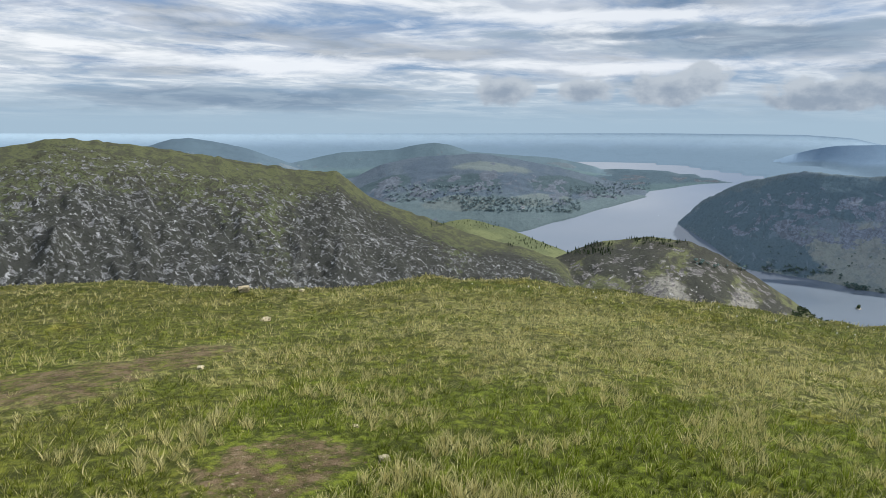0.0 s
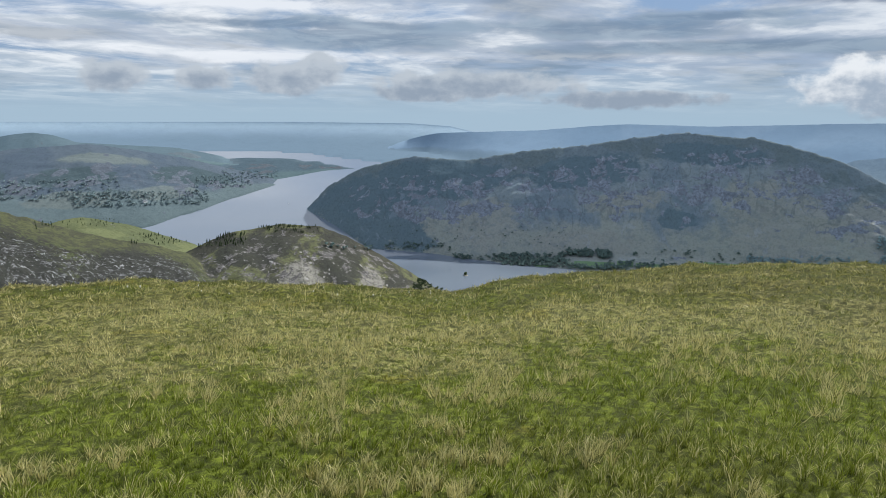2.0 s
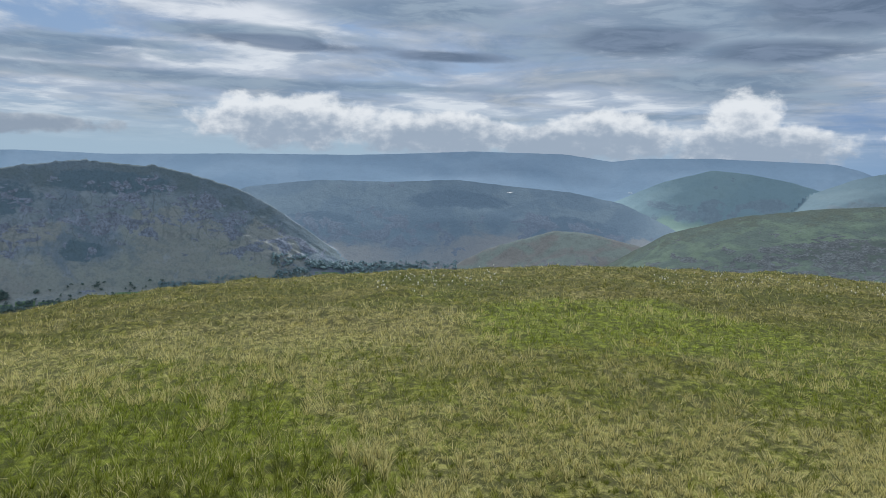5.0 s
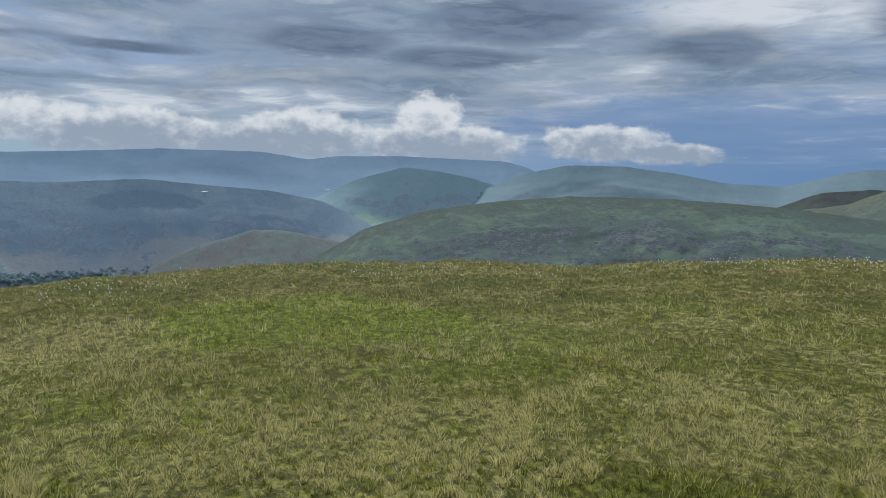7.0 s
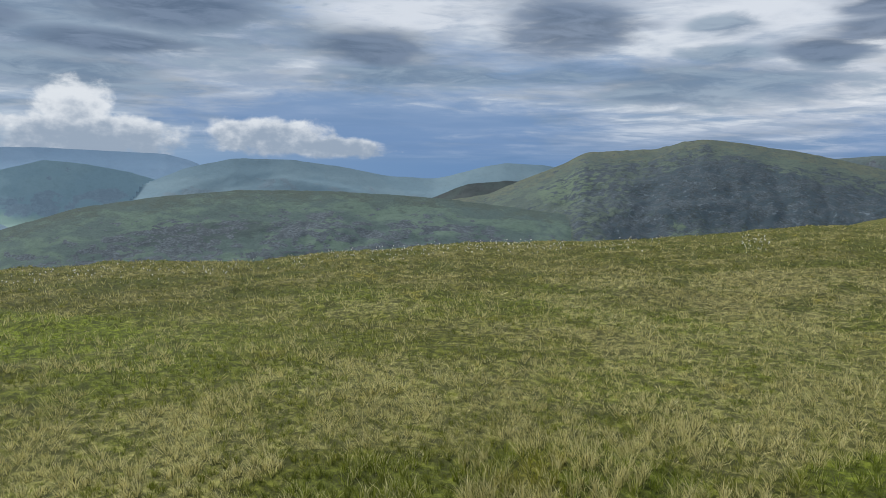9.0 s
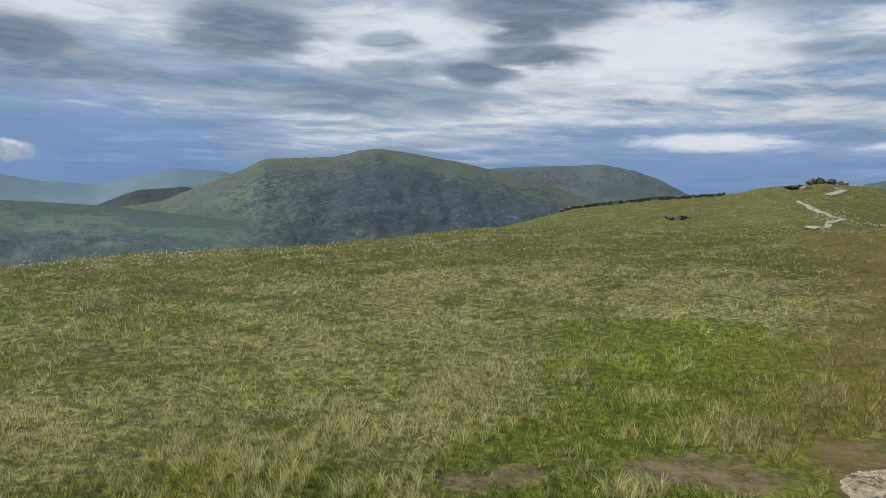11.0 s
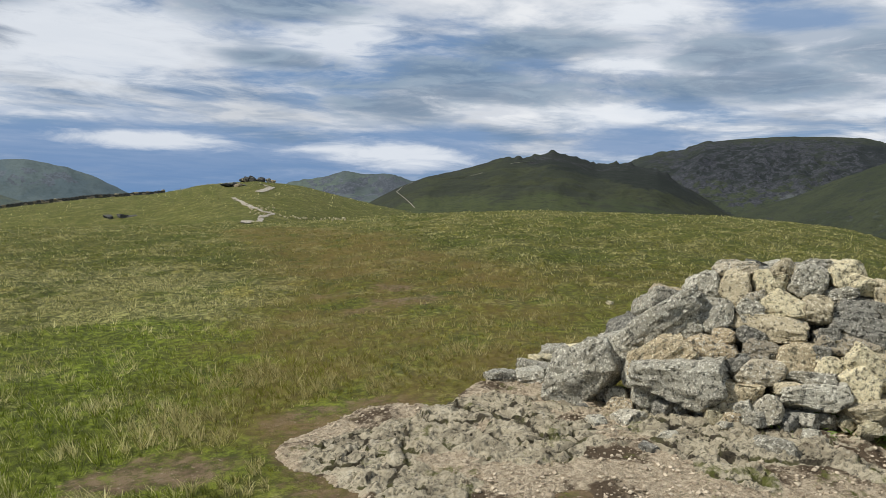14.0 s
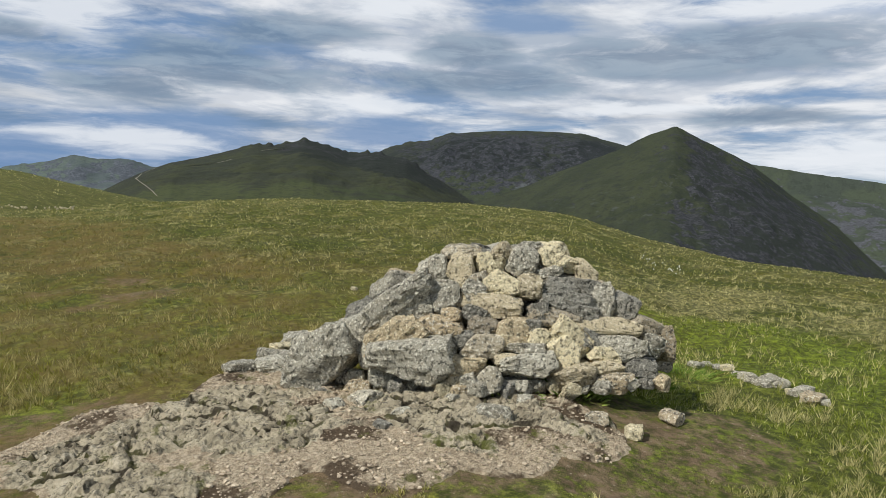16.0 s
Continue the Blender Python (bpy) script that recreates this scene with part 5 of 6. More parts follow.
# ---- worn rock before the cairn ----
def outcrop_material():
    m, n = material("bare_outcrop")
    place = n.add("TexCoord").outputs["Object"]
    high = n.add("Attribute")
    high.attribute_name = "crest"
    grain = n.noise(place, 26.0, 7.0, 0.8)
    patch = n.noise(place, 5.0, 5.0, 0.65, 0.4)
    rock = n.mix(n.steps(patch, 0.36, 0.6), (0.36, 0.31, 0.215), (0.63, 0.55, 0.39))
    rock = n.mix(n.math("MULTIPLY", n.steps(grain, 0.5, 0.38), 0.85), rock, (0.1, 0.092, 0.075))
    rock = n.mix(n.math("MULTIPLY", n.steps(n.noise(n.vec("ADD", place, (4, 4, 9)), 11.0, 5.0, 0.7), 0.58, 0.66), 0.6), rock, (0.78, 0.70, 0.54))
    gravel = n.mix(n.steps(grain, 0.36, 0.62), (0.33, 0.255, 0.17), (0.66, 0.55, 0.39))
    gravel = n.mix(n.steps(n.noise(n.vec("ADD", place, (7, 3, 1)), 1.7, 6.0, 0.65), 0.49, 0.56), gravel, n.mix(grain, (0.06, 0.042, 0.028), (0.19, 0.14, 0.09)))
    moss = n.mix(grain, (0.08, 0.10, 0.02), (0.20, 0.20, 0.05))
    colour = n.mix(n.steps(n.math("ADD", high.outputs["Fac"], n.math("MULTIPLY", n.math("SUBTRACT", patch, 0.5), 0.5)), 0.42, 0.58), gravel, rock)
    crack = n.add("Attribute")
    crack.attribute_name = "crack"
    # joints darkened in the colour: soil, moss and the shade of the cracks
    crack_dark = n.steps(n.math("ADD", crack.outputs["Fac"], n.math("MULTIPLY", n.math("SUBTRACT", n.noise(place, 14.0, 5.0, 0.7), 0.5), 1.4)), 0.5, 0.8)
    colour = n.mix(n.math("MULTIPLY", crack_dark, 0.9), colour, n.mix(n.steps(patch, 0.45, 0.6), (0.045, 0.036, 0.024), (0.075, 0.075, 0.02)))
    rim = n.add("Attribute")
    rim.attribute_name = "rim"
    colour = n.mix(n.steps(n.math("ADD", rim.outputs["Fac"], n.math("MULTIPLY", n.math("SUBTRACT", n.noise(place, 3.0, 7.0, 0.72), 0.5), 2.6)), 0.7, 0.4), colour, n.mix(grain, (0.05, 0.036, 0.022), (0.16, 0.115, 0.07)))
    colour = n.mix(n.math("MULTIPLY", n.steps(n.noise(n.vec("ADD", place, (1, 8, 2)), 3.4, 6.0, 0.7), 0.57, 0.66), 0.8), colour, moss)
    finish(n, colour, 0.95, n.math("ADD", grain, n.noise(place, 9.0, 5.0, 0.7)), 0.09, 0.1)
    return m


ROCK_SPOTS = [(211, -18.6, 0.7), (215, -17.6, 0.8), (219, -16.2, 0.8), (213, -20, 0.5), (224, -15.8, 0.6), (228, -16.2, 0.5), (231, -15.4, 0.5), (234, -16.6, 0.5), (238, -15.8, 0.6), (242, -15.6, 0.5), (245, -16.6, 0.35), (249, -16.2, 0.3), (222, -18.3, 0.35), (236, -18, 0.3)]


def facets(x, y, size, seed):
    """Broken faces: in every ragged cell a tilted plane of its own, and the distance from the joint."""
    x, y = x / size, y / size
    ix, iy = np.floor(x), np.floor(y)
    best, second, height = np.full(np.shape(x), 9.0), np.full(np.shape(x), 9.0), np.zeros(np.shape(x))
    for ox in (-1, 0, 1):
        for oy in (-1, 0, 1):
            cx, cy = ix + ox, iy + oy
            dx, dy = x - cx - lattice(cx, cy, seed), y - cy - lattice(cx, cy, seed + 1)
            d = np.hypot(dx, dy)
            h = lattice(cx, cy, seed + 2) + dx * (1.8 * lattice(cx, cy, seed + 3) - 0.9) + dy * (1.8 * lattice(cx, cy, seed + 4) - 0.9)
            nearest = d < best
            second = np.where(nearest, best, np.minimum(second, d))
            height = np.where(nearest, h, height)
            best = np.where(nearest, d, best)
    return height - 0.5, second - best


def outcrop_shape(x, y):
    """How far the worn ground stands over the turf, how much of it is rock, how far inside it lies, and its joints."""
    a = math.radians(CAIRN_BEARING)
    u, v = (x - cairn_x) * math.cos(a) - (y - cairn_y) * math.sin(a), (x - cairn_x) * math.sin(a) + (y - cairn_y) * math.cos(a)
    bare = blobs(x, y, OUTCROP_SPOTS) + 0.5 * bumps(x, y, 0.6, 33, 5)
    inside = ease(bare, 0.2, 0.7)
    wx, wy = u + 0.1 * bumps(x, y, 0.25, 35, 3), v + 0.1 * bumps(x, y, 0.25, 38, 3)
    big, joint = facets(wx * 0.85 + wy * 0.5, (wy - 0.5 * wx) * 1.3, 0.36, 61)
    middle, crack = facets(wx + 0.2 * wy, wy * 1.2 - 0.3 * wx, 0.115, 67)
    small, _ = facets(wx * 1.1, wy, 0.045, 73)
    rock = ease(blobs(x, y, ROCK_SPOTS) + 0.9 * bumps(x, y, 0.5, 41, 5) + 0.35 * big - 0.3, 0.2, 0.6)
    lift = 0.006 + rock * (0.02 + 0.026 * big + 0.024 * middle + 0.022 * small) + (1 - rock) * (0.009 * small + 0.006 * middle)
    gap = rock * np.maximum(1 - ease(joint, 0.0, 0.16), 0.8 * (1 - ease(crack, 0.0, 0.14)))
    return np.maximum(lift - 0.02 * gap, -0.01) + 0.012, rock, inside, gap


def outcrop():
    u, v = np.meshgrid(np.linspace(-5.2, 2.8, 560), np.linspace(-2.7, 1.0, 270))
    a = math.radians(CAIRN_BEARING)
    x = cairn_x + u * math.cos(a) + v * math.sin(a)
    y = cairn_y - u * math.sin(a) + v * math.cos(a)
    lift, rock, inside, gap = outcrop_shape(x, y)
    z = at_xy(x, y) - 0.06 * (1 - inside) + inside * lift
    faces = grid_faces(*u.shape)
    keep = inside.ravel()[faces].max(1) > 0.001
    used, index = np.unique(faces[keep], return_inverse=True)
    data = mesh_of("rock_outcrop", np.stack([x, y, z], -1).reshape(-1, 3)[used], index.reshape(-1, 4), outcrop_material(), False)
    for label, values in (("crest", rock), ("rim", inside), ("crack", gap)):
        attribute(data, label, values.ravel()[used])
    tagged(new("rock_outcrop", data), "worn grey bedrock and pinkish gravel before the cairn", "rock", kind="structure")


outcrop()


def pebbles():
    """Gravel strewn over the worn ground."""
    r = np.random.default_rng(8)
    bm = bmesh.new()
    bmesh.ops.create_icosphere(bm, subdivisions=1, radius=1.0)
    ball = np.array([v.co[:] for v in bm.verts])
    bm.verts.index_update()
    tri = np.array([[v.index for v in f.verts] for f in bm.faces])
    bm.free()
    x, y = cairn_x + r.uniform(-3.8, 3.0, 44000), cairn_y + r.uniform(-2.4, 3.6, 44000)
    hit = blobs(x, y, OUTCROP_SPOTS) + 0.35 * bumps(x, y, 0.7, 33, 4) > 0.28
    x, y = x[hit][:10000], y[hit][:10000]
    lift, rock, inside, _ = outcrop_shape(x, y)
    stay = rock + 0.3 * r.random(len(x)) < 0.75
    x, y, lift, inside = x[stay], y[stay], lift[stay], inside[stay]
    z = at_xy(x, y) + inside * lift - 0.06 * (1 - inside)
    size = 0.003 + 0.005 * r.random(len(x)) ** 2 + 0.012 * r.random(len(x)) ** 9
    verts = ball[None] * (size[:, None, None] * r.uniform(0.65, 1.3, (len(x), 12, 1))) * np.array([1, 1, 0.6]) + np.stack([x, y, z + size * 0.4], -1)[:, None]
    faces = (12 * np.arange(len(x)))[:, None, None] + tri
    m, n = material("gravel")
    odd = n.add("NewGeometry").outputs["Random Per Island"]
    finish(n, n.mix(odd, (0.24, 0.19, 0.13), (0.56, 0.47, 0.345)), 0.9)
    tagged(new("gravel", mesh_of("gravel", verts.reshape(-1, 3), faces.reshape(-1, 3), m, False)), "loose pinkish gravel on the worn ground", "gravel", kind="stuff")


pebbles()


def tufts():
    """Longer grass in the cracks at the foot of the cairn."""
    r = np.random.default_rng(12)
    verts, faces, k = [], [], 0
    for bearing, dip, spread, tall, count in ((231.6, -13.5, 0.15, 0.1, 1600), (229.9, -13.8, 0.16, 0.07, 300), (244.6, -13.8, 0.18, 0.06, 500), (249.3, -13.0, 0.25, 0.06, 500), (252.5, -12.0, 0.3, 0.06, 500), (239.6, -14.1, 0.2, 0.05, 500)):
        px, py, _ = sighted(bearing, dip, (-0.03, -0.54))
        x, y = px + r.normal(0, spread * 0.5, count), py + r.normal(0, spread * 0.5, count)
        z = at_xy(x, y) + (0.06 if tall > 0.15 else 0.0)
        h = tall * r.uniform(0.5, 1.1, count)
        ox, oy = (x - px) * 0.3 + r.normal(0, 0.3, count) * h, (y - py) * 0.3 + r.normal(0, 0.3, count) * h
        a = r.uniform(0, np.pi, count)
        sx, sy = 0.0015 * np.cos(a), 0.0015 * np.sin(a)
        p = [(x - sx, y - sy, z), (x + sx, y + sy, z), (x + ox * 0.4 + sx * 0.7, y + oy * 0.4 + sy * 0.7, z + h * 0.65), (x + ox, y + oy, z + h)]
        verts.append(np.stack([np.stack(q, -1) for q in p], 1).reshape(-1, 3))
        first = k + 4 * np.arange(count)
        faces.append(np.stack([first[:, None] + np.array(t) for t in ((0, 1, 2), (0, 2, 3))], 1).reshape(-1, 3))
        k += 4 * count
    m, n = material("tuft_grass")
    odd = n.add("NewGeometry").outputs["Random Per Island"]
    finish(n, n.mix(odd, (0.09, 0.17, 0.02), (0.26, 0.32, 0.07)), 0.6)
    tagged(new("grass_tufts", mesh_of("grass_tufts", np.concatenate(verts), np.concatenate(faces), m, False)), "bright green grass tufts at the cairn's foot", "grass", kind="stuff")


tufts()


def cotton_grass():
    """White heads of cotton grass along the damp brow."""
    r = np.random.default_rng(21)
    ball = np.array([(1, 0, 0), (-1, 0, 0), (0, 1, 0), (0, -1, 0), (0, 0, 1.3), (0, 0, -1.3)], float)
    tri = np.array([(0, 2, 4), (2, 1, 4), (1, 3, 4), (3, 0, 4), (2, 0, 5), (1, 2, 5), (3, 1, 5), (0, 3, 5)])
    places = []
    for b0, b1, dip, spread, count in ((139, 150, 0.55, 0.35, 120), (150, 160, 0.45, 0.3, 110), (160, 167, 0.5, 0.3, 40), (172.4, 174.2, 1.0, 0.35, 40), (118, 126, 0.9, 0.3, 50), (97, 107, 0.8, 0.45, 80), (126, 138, 0.6, 0.4, 60), (249.5, 252.5, 1.9, 0.25, 26), (30, 60, 0.6, 0.4, 25)):
        for k in range(count):
            b = r.uniform(b0, b1)
            brow = float(np.interp(b, _b, _brow))
            places.append(sighted(b, brow - abs(r.normal(dip, spread)), (0.2, -0.6)))
    p = np.array(places)
    reach = np.hypot(p[:, 0] - HUB[0], p[:, 1] - HUB[1])
    size = (0.006 + 0.00042 * reach) * r.uniform(0.7, 1.3, len(p))
    verts = ball[None] * size[:, None, None] + (p + np.stack([0 * reach, 0 * reach, 0.09 + 0.1 * r.random(len(p))], -1))[:, None]
    faces = (6 * np.arange(len(p)))[:, None, None] + tri
    m, n = material("cotton_head")
    finish(n, n.mix(n.noise(n.add("TexCoord").outputs["Object"], 4.0), (0.7, 0.69, 0.64), (0.85, 0.84, 0.8)), 0.9)
    tagged(new("cotton_grass", mesh_of("cotton_grass", verts.reshape(-1, 3), faces.reshape(-1, 3), m)), "white fluffy cotton grass heads along the brow", "cotton grass", kind="stuff")


cotton_grass()


# ---- the knoll with its path, wall and rocks ----
def strip(name, stops, width, mat, label, lift=0.05, far=False):
    """A path draped over the ground."""
    pts = [np.array((fell_hit(b, d) if far else sighted(b, d, (0, -0.55)))) for b, d in stops]
    line = []
    for p, q in zip(pts, pts[1:]):
        steps = max(2, int(np.linalg.norm(q - p) / (width * 0.7)))
        line += [p + (q - p) * k / steps for k in range(steps)]
    line.append(pts[-1])
    line = np.array(line)
    way = np.gradient(line, axis=0)
    across = np.stack([-way[:, 1], way[:, 0]], -1) / np.maximum(np.hypot(way[:, 0], way[:, 1]), 1e-6)[:, None]
    wobble = 1 + 0.35 * bumps(np.arange(len(line)), np.zeros(len(line)), 2.0, 5, 2)
    rows = []
    for side in (-0.5, -0.17, 0.17, 0.5):
        x, y = line[:, 0] + across[:, 0] * side * width * wobble, line[:, 1] + across[:, 1] * side * width * wobble
        z = line[:, 2] if far else at_xy(x, y)
        rows.append(np.stack([x, y, z + lift], -1))
    grid = np.stack(rows, 1)
    return tagged(new(name, mesh_of(name, grid.reshape(-1, 3), grid_faces(len(line), 4), mat)), label, "path", kind="structure")


def fell_hit(bearing, rise):
    """Where a line of sight meets the country beyond the summit."""
    R, z = LAND["far"], LAND["height"][:, int(np.argmin(np.abs(BEARINGS - bearing)))]
    over = EYE + R * math.tan(radians(rise)) - z
    over[R < 420] = 9.0
    k = int(np.argmax(over < 0)) if (over < 0).any() else int(np.argmin(over))
    part_way = over[k - 1] / max(over[k - 1] - over[k], 1e-6) if over[k] < 0 else 1.0
    far = R[k - 1] + (R[k] - R[k - 1]) * part_way
    s = float(nearer(far))
    x, y = spot(bearing, s)
    return float(x), float(y), EYE + s * math.tan(radians(rise))


def shrink(x, y):
    """How much the country is drawn in at a place."""
    s = math.hypot(x - HUB[0], y - HUB[1])
    return 1.0 if s < 3000 else s / (3000 - 7000 * math.log(1 - min(s - 3000, 1890) / 1900))


def path_material(name, a, b):
    m, n = material(name)
    place = n.add("TexCoord").outputs["Object"]
    grain = n.noise(place, 3.0, 6.0, 0.75)
    finish(n, n.mix(n.steps(grain, 0.35, 0.65), a, b), 0.95, grain, 0.1)
    return m


GRAVEL_PATH = path_material("stony_path", (0.22, 0.19, 0.15), (0.42, 0.38, 0.32))
HILL_PATH = path_material("worn_hill_path", (0.16, 0.14, 0.11), (0.32, 0.29, 0.25))
strip("stony_path", [(200.6, -1.95), (201.8, -1.45), (202.7, -1.18), (201.9, -1.0), (201.2, -0.75), (200.4, -0.35), (199.8, -0.05)], 0.65, GRAVEL_PATH, "pale stony path climbing the grassy knoll", 0.06)
strip("stony_path", [(201.6, 0.42), (202.2, 0.62), (202.6, 0.8), (201.8, 0.98)], 1.1, GRAVEL_PATH, "pale stony path among the summit rocks", 0.08)
strip("hill_path", [(213.3, -0.45), (213.0, -0.1), (212.5, 0.3), (211.9, 0.75), (212.3, 1.1), (213.2, 1.55)], 1.5, HILL_PATH, "pale worn path up the dark ridge", 1.0, True)
strip("hill_path", [(215.2, 1.75), (217.4, 2.1), (218.4, 2.4)], 2.6, HILL_PATH, "pale worn path along the dark ridge", 1.0, True)
strip("hill_path", [(220.5, 3.15), (221.4, 3.3), (222.4, 3.35)], 2.8, HILL_PATH, "pale worn path near the rocky crest", 1.0, True)


def knoll_spot(bearing, r):
    x, y = spot(bearing, r)
    return float(x), float(y), float(at_xy(x, y))


def stone_heap(name, bearing, r, count, wide, tall, label, kinds):
    x, y, z = knoll_spot(bearing, r)
    heap = tagged(new(name), label, "rocks")
    heap.matrix_world = pose(x, y, z, 0, 0, -bearing)
    g = random.Random(count)
    for k in range(count):
        u = g.uniform(-1, 1)
        h = tall * g.uniform(0.5, 1.0) * (1 - 0.55 * abs(u))
        ob = new("rock", SHAPES[g.choice(kinds)][g.randrange(7)])
        ob.parent = heap
        ob.matrix_basis = pose(u * wide / 2, g.uniform(-0.7, 0.7), h * 0.36, g.uniform(-10, 10), g.uniform(-25, 25), g.uniform(0, 360)) @ Matrix.Diagonal((wide * 0.32, wide * 0.25, h, 1))


stone_heap("summit_rocks", 201.0, 158, 7, 3.8, 1.9, "dark rocky tor on top of the knoll", (4,))
stone_heap("summit_rocks", 202.1, 160, 8, 3.4, 1.7, "dark rocks beside the path on the knoll", (4, 4, 1))
stone_heap("knoll_rocks", 199.9, 140, 7, 4.5, 0.9, "low dark crag in the side of the knoll", (4,))
stone_heap("knoll_rocks", 192.3, 120, 6, 4.6, 0.7, "low dark crag in the side of the knoll", (4,))


def path_stones():
    r = np.random.default_rng(17)
    items = []
    for k in range(90):
        b, d = (r.uniform(201.0, 202.9), r.uniform(-1.25, -0.6)) if k < 50 else (r.uniform(202.8, 208.3), r.normal(-1.42, 0.08))
        x, y, z = sighted(b, d, (0, -0.55))
        items.append((x, y, z, r.uniform(0.1, 0.28)))
    p = np.array(items)
    src = SHAPES[4][0]
    co = np.zeros(len(src.vertices) * 3)
    src.vertices.foreach_get("co", co)
    co = co.reshape(-1, 3)
    tris = np.array([list(f.vertices) for f in src.polygons])
    verts = co[None] * p[:, 3, None, None] * r.uniform(0.6, 1.2, (len(p), 1, 3)) + (p[:, :3] + np.stack([0 * p[:, 0], 0 * p[:, 0], p[:, 3] * 0.2], -1))[:, None]
    faces = (len(co) * np.arange(len(p)))[:, None, None] + tris
    tagged(new("path_stones", mesh_of("path_stones", verts.reshape(-1, 3), faces.reshape(-1, 3), PALE)), "scattered pale stones along the path", "stones", kind="stuff")


path_stones()


def field_wall():
    """A dry-stone wall along the back of the knoll, of rough coursed stones."""
    wall = tagged(new("field_wall"), "dark dry-stone wall running along the knoll", "wall")
    wall.matrix_world = pose(0, 0, 0)
    g = random.Random(9)
    n = 46
    for k in range(n):
        b = 183.6 + (195.0 - 183.6) * k / (n - 1)
        x, y, z = knoll_spot(b, 166)
        for course in range(3):
            ob = new("stone", SHAPES[4][g.randrange(7)])
            ob.parent = wall
            ob.matrix_basis = pose(x, y, z + 0.12 + 0.3 * course, g.uniform(-6, 6), g.uniform(-6, 6), -b + g.uniform(-8, 8)) @ Matrix.Diagonal((0.86, 0.6, 0.4, 1))


field_wall()


# ---- valley woods, fields, houses ----
def leaf_material(name, a, b):
    m, n = material(name)
    odd = n.add("NewGeometry").outputs["Random Per Island"]
    place = n.add("TexCoord").outputs["Object"]
    finish(n, n.mix(n.math("ADD", n.math("MULTIPLY", odd, 0.6), n.math("MULTIPLY", n.noise(place, 0.2, 4.0), 0.4)), a, b), 0.9)
    return m


# the three far woods have the haze of distance put into their leaves
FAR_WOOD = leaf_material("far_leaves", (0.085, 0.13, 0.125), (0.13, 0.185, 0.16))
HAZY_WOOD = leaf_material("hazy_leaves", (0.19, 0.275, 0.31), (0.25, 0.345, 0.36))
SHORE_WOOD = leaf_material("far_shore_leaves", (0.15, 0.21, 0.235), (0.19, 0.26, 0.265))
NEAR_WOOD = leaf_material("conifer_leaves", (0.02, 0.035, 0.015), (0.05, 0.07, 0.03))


def wood(name, spots, mat, label, seed, conifer=False):
    """Small trees: a tapered trunk and a crown of overlapping uneven clumps, far away."""
    r = np.random.default_rng(seed)
    verts, faces, k = [], [], 0
    for b0, b1, e0, e1, count, tall in spots:
        for i in range(count):
            b, e = r.uniform(b0, b1), r.uniform(e0, e1)
            x, y, z = fell_hit(b, e)
            h = tall * r.uniform(0.6, 1.2) * shrink(x, y)
            crown = []
            if conifer:
                for lv in range(4):
                    rad, z0, z1 = h * 0.26 * (1 - lv / 4.6), h * (0.12 + 0.2 * lv), h * (0.42 + 0.2 * lv)
                    ring = [(x + rad * r.uniform(0.7, 1.2) * math.cos(t), y + rad * r.uniform(0.7, 1.2) * math.sin(t), z + z0 - h * 0.05 * r.random()) for t in np.linspace(0, 2 * np.pi, 7)[:-1]]
                    crown.append((ring, (x, y, z + z1)))
            else:
                for lump in range(6):
                    cx, cy, cz = x + h * r.normal(0, 0.22), y + h * r.normal(0, 0.22), z + h * r.uniform(0.3, 0.75)
                    rad = h * r.uniform(0.2, 0.34)
                    ring = [(cx + rad * r.uniform(0.7, 1.2) * math.cos(t), cy + rad * r.uniform(0.7, 1.2) * math.sin(t), cz + rad * r.uniform(-0.5, 0.2)) for t in np.linspace(0, 2 * np.pi, 6)[:-1]]
                    crown.append((ring, (cx + rad * r.normal(0, 0.2), cy, cz + rad * 0.8)))
            trunk = [(x + h * 0.03 * math.cos(t), y + h * 0.03 * math.sin(t), z - h * 0.1) for t in (0, 2.1, 4.2)]
            for ring, tip in [(trunk, (x, y, z + h * 0.5))] + crown:
                m_ = len(ring)
                verts += ring + [tip]
                faces += [(k + j, k + (j + 1) % m_, k + m_) for j in range(m_)]
                k += m_ + 1
    tagged(new(name, mesh_of(name, verts, faces, mat, False)), label, "trees", kind="stuff")


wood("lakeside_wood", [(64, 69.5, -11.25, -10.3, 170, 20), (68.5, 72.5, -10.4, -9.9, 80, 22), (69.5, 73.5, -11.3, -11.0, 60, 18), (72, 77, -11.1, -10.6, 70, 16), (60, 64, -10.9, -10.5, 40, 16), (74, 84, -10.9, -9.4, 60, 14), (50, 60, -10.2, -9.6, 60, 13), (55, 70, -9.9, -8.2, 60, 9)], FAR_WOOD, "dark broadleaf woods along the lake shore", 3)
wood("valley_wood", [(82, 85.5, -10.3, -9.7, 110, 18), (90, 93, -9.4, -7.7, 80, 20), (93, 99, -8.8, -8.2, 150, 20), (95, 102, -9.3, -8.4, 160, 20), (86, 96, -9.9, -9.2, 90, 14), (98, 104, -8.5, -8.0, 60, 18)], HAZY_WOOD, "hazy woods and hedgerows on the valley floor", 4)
wood("crag_wood", [(36.5, 41.5, -9.2, -8.3, 90, 10), (41.0, 44.5, -9.5, -8.6, 130, 10), (44.0, 49.5, -8.3, -8.06, 110, 8), (46, 50, -8.7, -8.2, 60, 7), (30.5, 36, -7.7, -7.15, 50, 8)], NEAR_WOOD, "dark conifers along the crest of the crag", 5, True)
wood("shore_wood", [(57.2, 61.6, -13.7, -12.3, 420, 9)], NEAR_WOOD, "dark wood at the crag's foot by the water", 6)
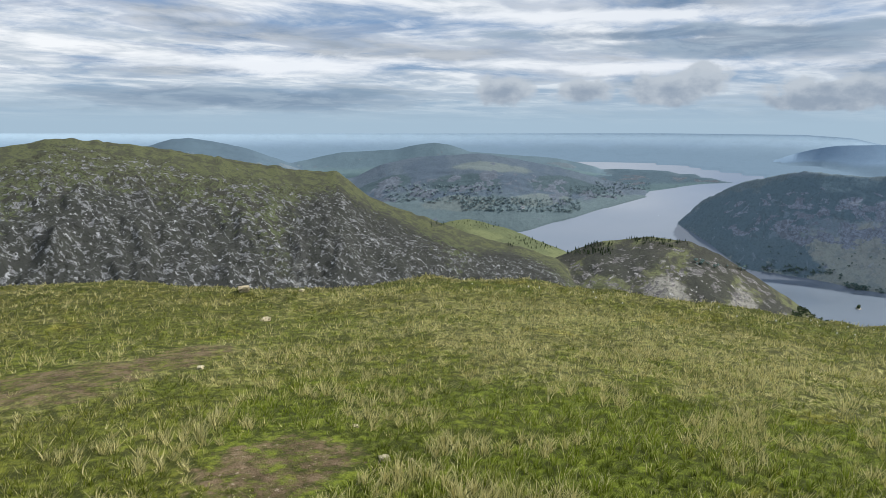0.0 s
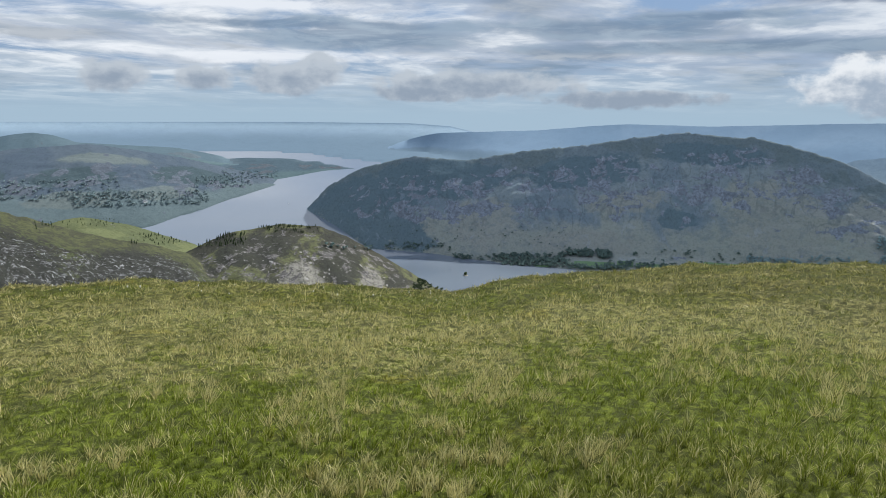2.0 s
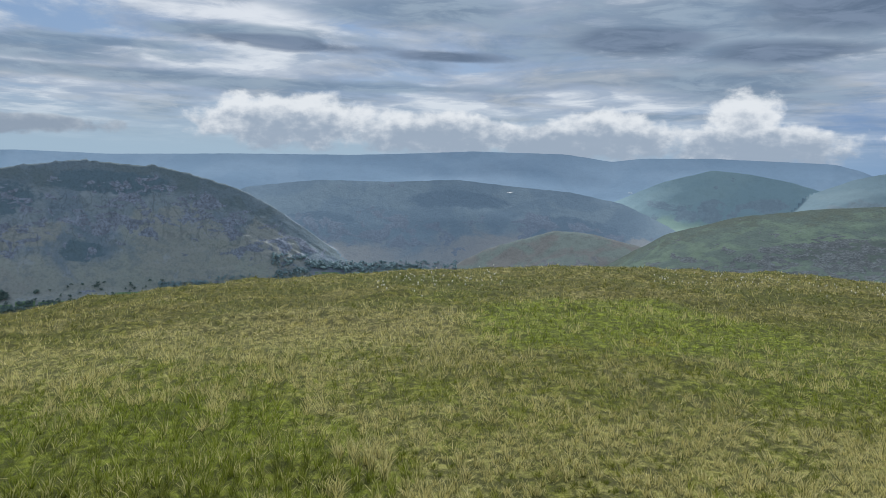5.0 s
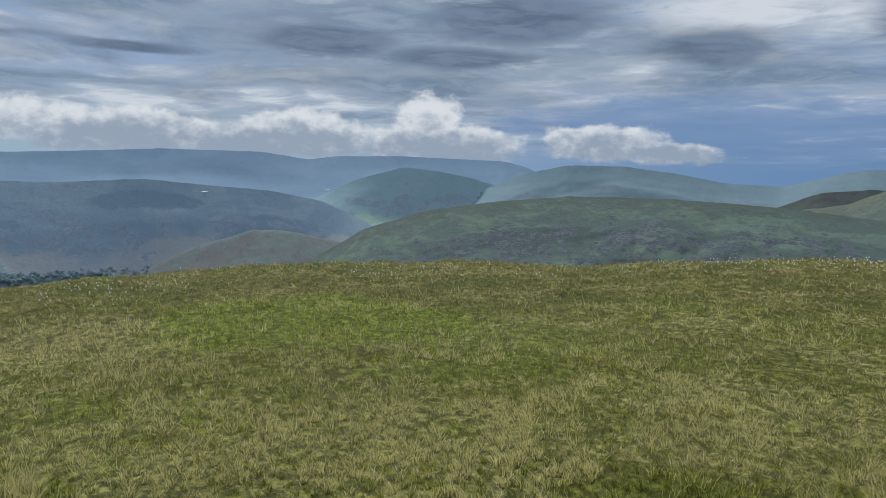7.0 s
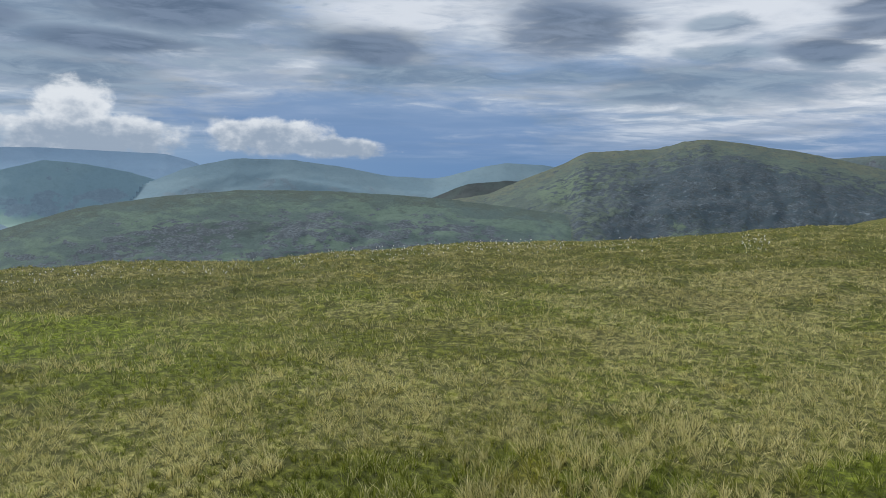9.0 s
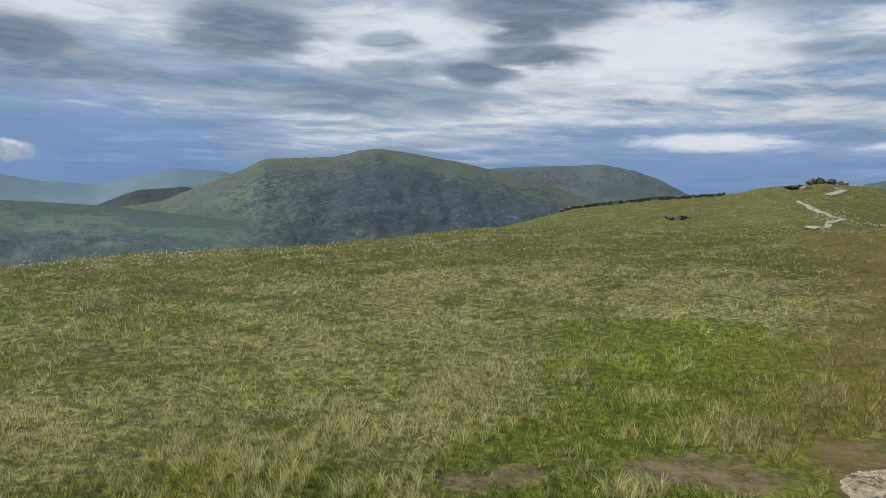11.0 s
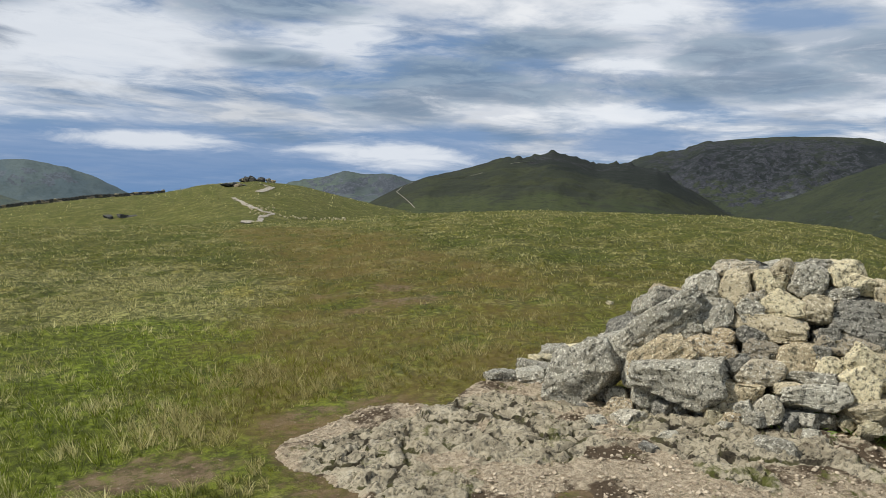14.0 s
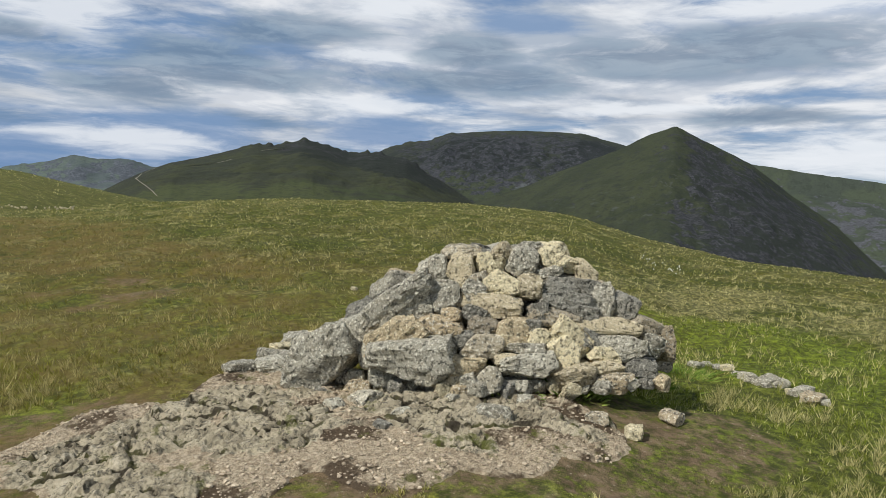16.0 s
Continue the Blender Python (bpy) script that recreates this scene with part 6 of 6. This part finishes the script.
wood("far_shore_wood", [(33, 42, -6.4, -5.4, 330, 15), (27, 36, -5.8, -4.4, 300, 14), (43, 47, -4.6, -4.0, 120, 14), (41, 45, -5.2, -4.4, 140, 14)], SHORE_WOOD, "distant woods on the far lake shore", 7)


def field(b0, b1, e0, e1, label):
    """A pasture lying on the slope: a patch between two bearings and two angles of sight."""
    rows = [[fell_hit(b, e) for b in np.linspace(b0, b1, 9)] for e in np.linspace(e0, e1, 5)]
    p = np.array(rows)
    p[..., 2] += 2.0
    return tagged(new("field", mesh_of("field", p.reshape(-1, 3), grid_faces(5, 9), FIELD)), label, "field", "pastures in the valley", "structure")


FIELD = fell_material("pasture", (0.2, 0.31, 0.17), (0.165, 0.26, 0.15), (0.18, 0.24, 0.15), (0.19, 0.3, 0.165), 40, 0.0, 1.0, 0.0, 0.3)
for b0, b1, e0, e1 in ((69.6, 72.6, -11.15, -10.65), (74.2, 77.5, -10.95, -10.6), (79, 82.5, -10.6, -10.2), (93.2, 95.2, -9.35, -8.95), (96, 98.3, -9.2, -8.9), (88.5, 90.5, -9.75, -9.45), (66.5, 67.8, -11.2, -11.05), (99, 101.5, -8.7, -8.5), (72.8, 74, -10.9, -10.5), (84, 87, -10.1, -9.75)):
    field(b0, b1, e0, e1, "bright green pasture beside the valley woods")


def plain_material(name, a, b):
    m, n = material(name)
    finish(n, n.mix(n.noise(n.add("TexCoord").outputs["Object"], 0.4, 4.0), a, b), 0.8)
    return m


WHITEWASH = plain_material("whitewash", (0.62, 0.64, 0.66), (0.74, 0.75, 0.76))
SLATE = plain_material("slate_roof", (0.12, 0.14, 0.17), (0.18, 0.2, 0.23))
PANE = plain_material("window_glass", (0.03, 0.04, 0.05), (0.06, 0.07, 0.08))


def part(name, bm, mat, parent, label=""):
    data = bpy.data.meshes.new(name)
    bm.to_mesh(data)
    bm.free()
    data.materials.append(mat)
    ob = new(name, data)
    ob.parent = parent
    return tagged(ob, label) if label else ob


def box(sx, sy, sz, x=0, y=0, z=0):
    bm = bmesh.new()
    bmesh.ops.create_cube(bm, size=1.0, matrix=Matrix.Translation((x, y, z + sz / 2)) @ Matrix.Diagonal((sx, sy, sz, 1)))
    return bm


def house(bearing, dip, length, turn):
    x, y, z = fell_hit(bearing, dip)
    top = tagged(new("house"), "white farmhouse with a slate roof among trees", "house", "houses in the valley")
    top.matrix_world = pose(x, y, z - 0.5, 0, 0, turn)
    wide, high = length * 0.55, length * 0.42
    part("wall", box(length, wide, high), WHITEWASH, top)
    bm = bmesh.new()
    v = [bm.verts.new(c) for c in ((-0.53 * length, -0.56 * wide, high), (0.53 * length, -0.56 * wide, high), (0.53 * length, 0.56 * wide, high), (-0.53 * length, 0.56 * wide, high), (-0.53 * length, 0, high * 1.6), (0.53 * length, 0, high * 1.6))]
    for f in ((0, 1, 5, 4), (2, 3, 4, 5), (1, 2, 5), (3, 0, 4), (0, 3, 2, 1)):
        bm.faces.new([v[k] for k in f])
    part("roof", bm, SLATE, top)
    part("chimney", box(length * 0.07, length * 0.1, high * 0.5, length * 0.42, 0, high * 1.35), WHITEWASH, top)
    for k in (-0.28, 0.0, 0.28):
        part("window", box(length * 0.09, 0.1, high * 0.25, k * length, -wide / 2 - 0.03, high * 0.55), PANE, top)


for bearing, dip, length, turn in ((92.4, -9.2, 16, 20), (92.8, -9.3, 12, -30), (93.3, -9.15, 13, 5), (77.8, -10.7, 15, -15), (79.3, -10.6, 18, 10), (79.9, -10.55, 14, 40), (95.6, -9.0, 14, -10), (97.4, -8.9, 13, 25), (37.6, -6.15, 18, 0), (98.7, -8.75, 12, 60)):
    house(bearing, dip, length, turn)


# ---- on the water ----
def on_water(bearing, dip):
    R = (EYE - WATER) / math.tan(radians(-dip))
    s = float(nearer(R))
    x, y = spot(bearing, s)
    return float(x), float(y), EYE + (WATER - EYE) * s / R, s / R


def islet():
    x, y, z, k = on_water(61.25, -11.95)
    top = tagged(new("islet"), "tiny rocky islet with a few dark trees in the lake", "island")
    top.matrix_world = pose(x, y, z, 0, 0, 30)
    rock = new("rock", SHAPES[1][2])
    rock.parent, rock.matrix_basis = top, pose(0, 0, 0.5) @ Matrix.Diagonal((34, 16, 5, 1))
    g = random.Random(2)
    for i in range(5):
        bm = bmesh.new()
        bmesh.ops.create_icosphere(bm, subdivisions=2, radius=1.0)
        for v in bm.verts:
            v.co *= 1 + 0.5 * noise.noise(v.co * 2.3 + Vector((i * 7, 0, 0)))
        h = g.uniform(4, 10)
        bmesh.ops.transform(bm, matrix=Matrix.Translation((-9 + 4.5 * i, g.uniform(-2, 2), 2 + h * 0.6)) @ Matrix.Diagonal((h * 0.45, h * 0.45, h * 0.6, 1)), verts=bm.verts)
        part("tree", bm, NEAR_WOOD, top)


islet()


def boat(bearing, dip, length):
    x, y, z, k = on_water(bearing, dip)
    top = tagged(new("boat"), "small pale boat far out on the lake", "boat")
    top.matrix_world = pose(x, y, z, 0, 0, 30) @ Matrix.Scale(k, 4)
    bm = box(length, length * 0.26, length * 0.14)
    for v in bm.verts:
        if v.co.x > 0:
            v.co.y *= 0.25
        if v.co.z < 0.1:
            v.co.x *= 0.85
    part("hull", bm, WHITEWASH, top)
    part("cabin", box(length * 0.4, length * 0.18, length * 0.14, -length * 0.1, 0, length * 0.14), WHITEWASH, top)


boat(47.7, -6.45, 14)


def tarn(bearing, dip, half):
    x, y, z = fell_hit(bearing, dip)
    a = np.linspace(0, 2 * np.pi, 25)[:-1]
    t = radians(bearing)
    u, v = half * np.cos(a) * (1 + 0.15 * np.sin(3 * a)), 3 * np.sin(a)
    p = np.stack([x + u * math.cos(t) + v * math.sin(t), y - u * math.sin(t) + v * math.cos(t), np.full(24, z + 1) + 0.3 * v], -1)
    verts = np.concatenate([[(x, y, z + 1)], p])
    faces = [(0, 1 + k, 1 + (k + 1) % 24) for k in range(24)]
    # the water's glint is put in as plain white colour
    tagged(new("tarn", mesh_of("tarn", verts, faces, WHITEWASH)), "small tarn high on the fell, its glint painted white", "tarn", kind="structure")


tarn(107.9, -2.48, 15)
tarn(116.9, -2.15, 17)
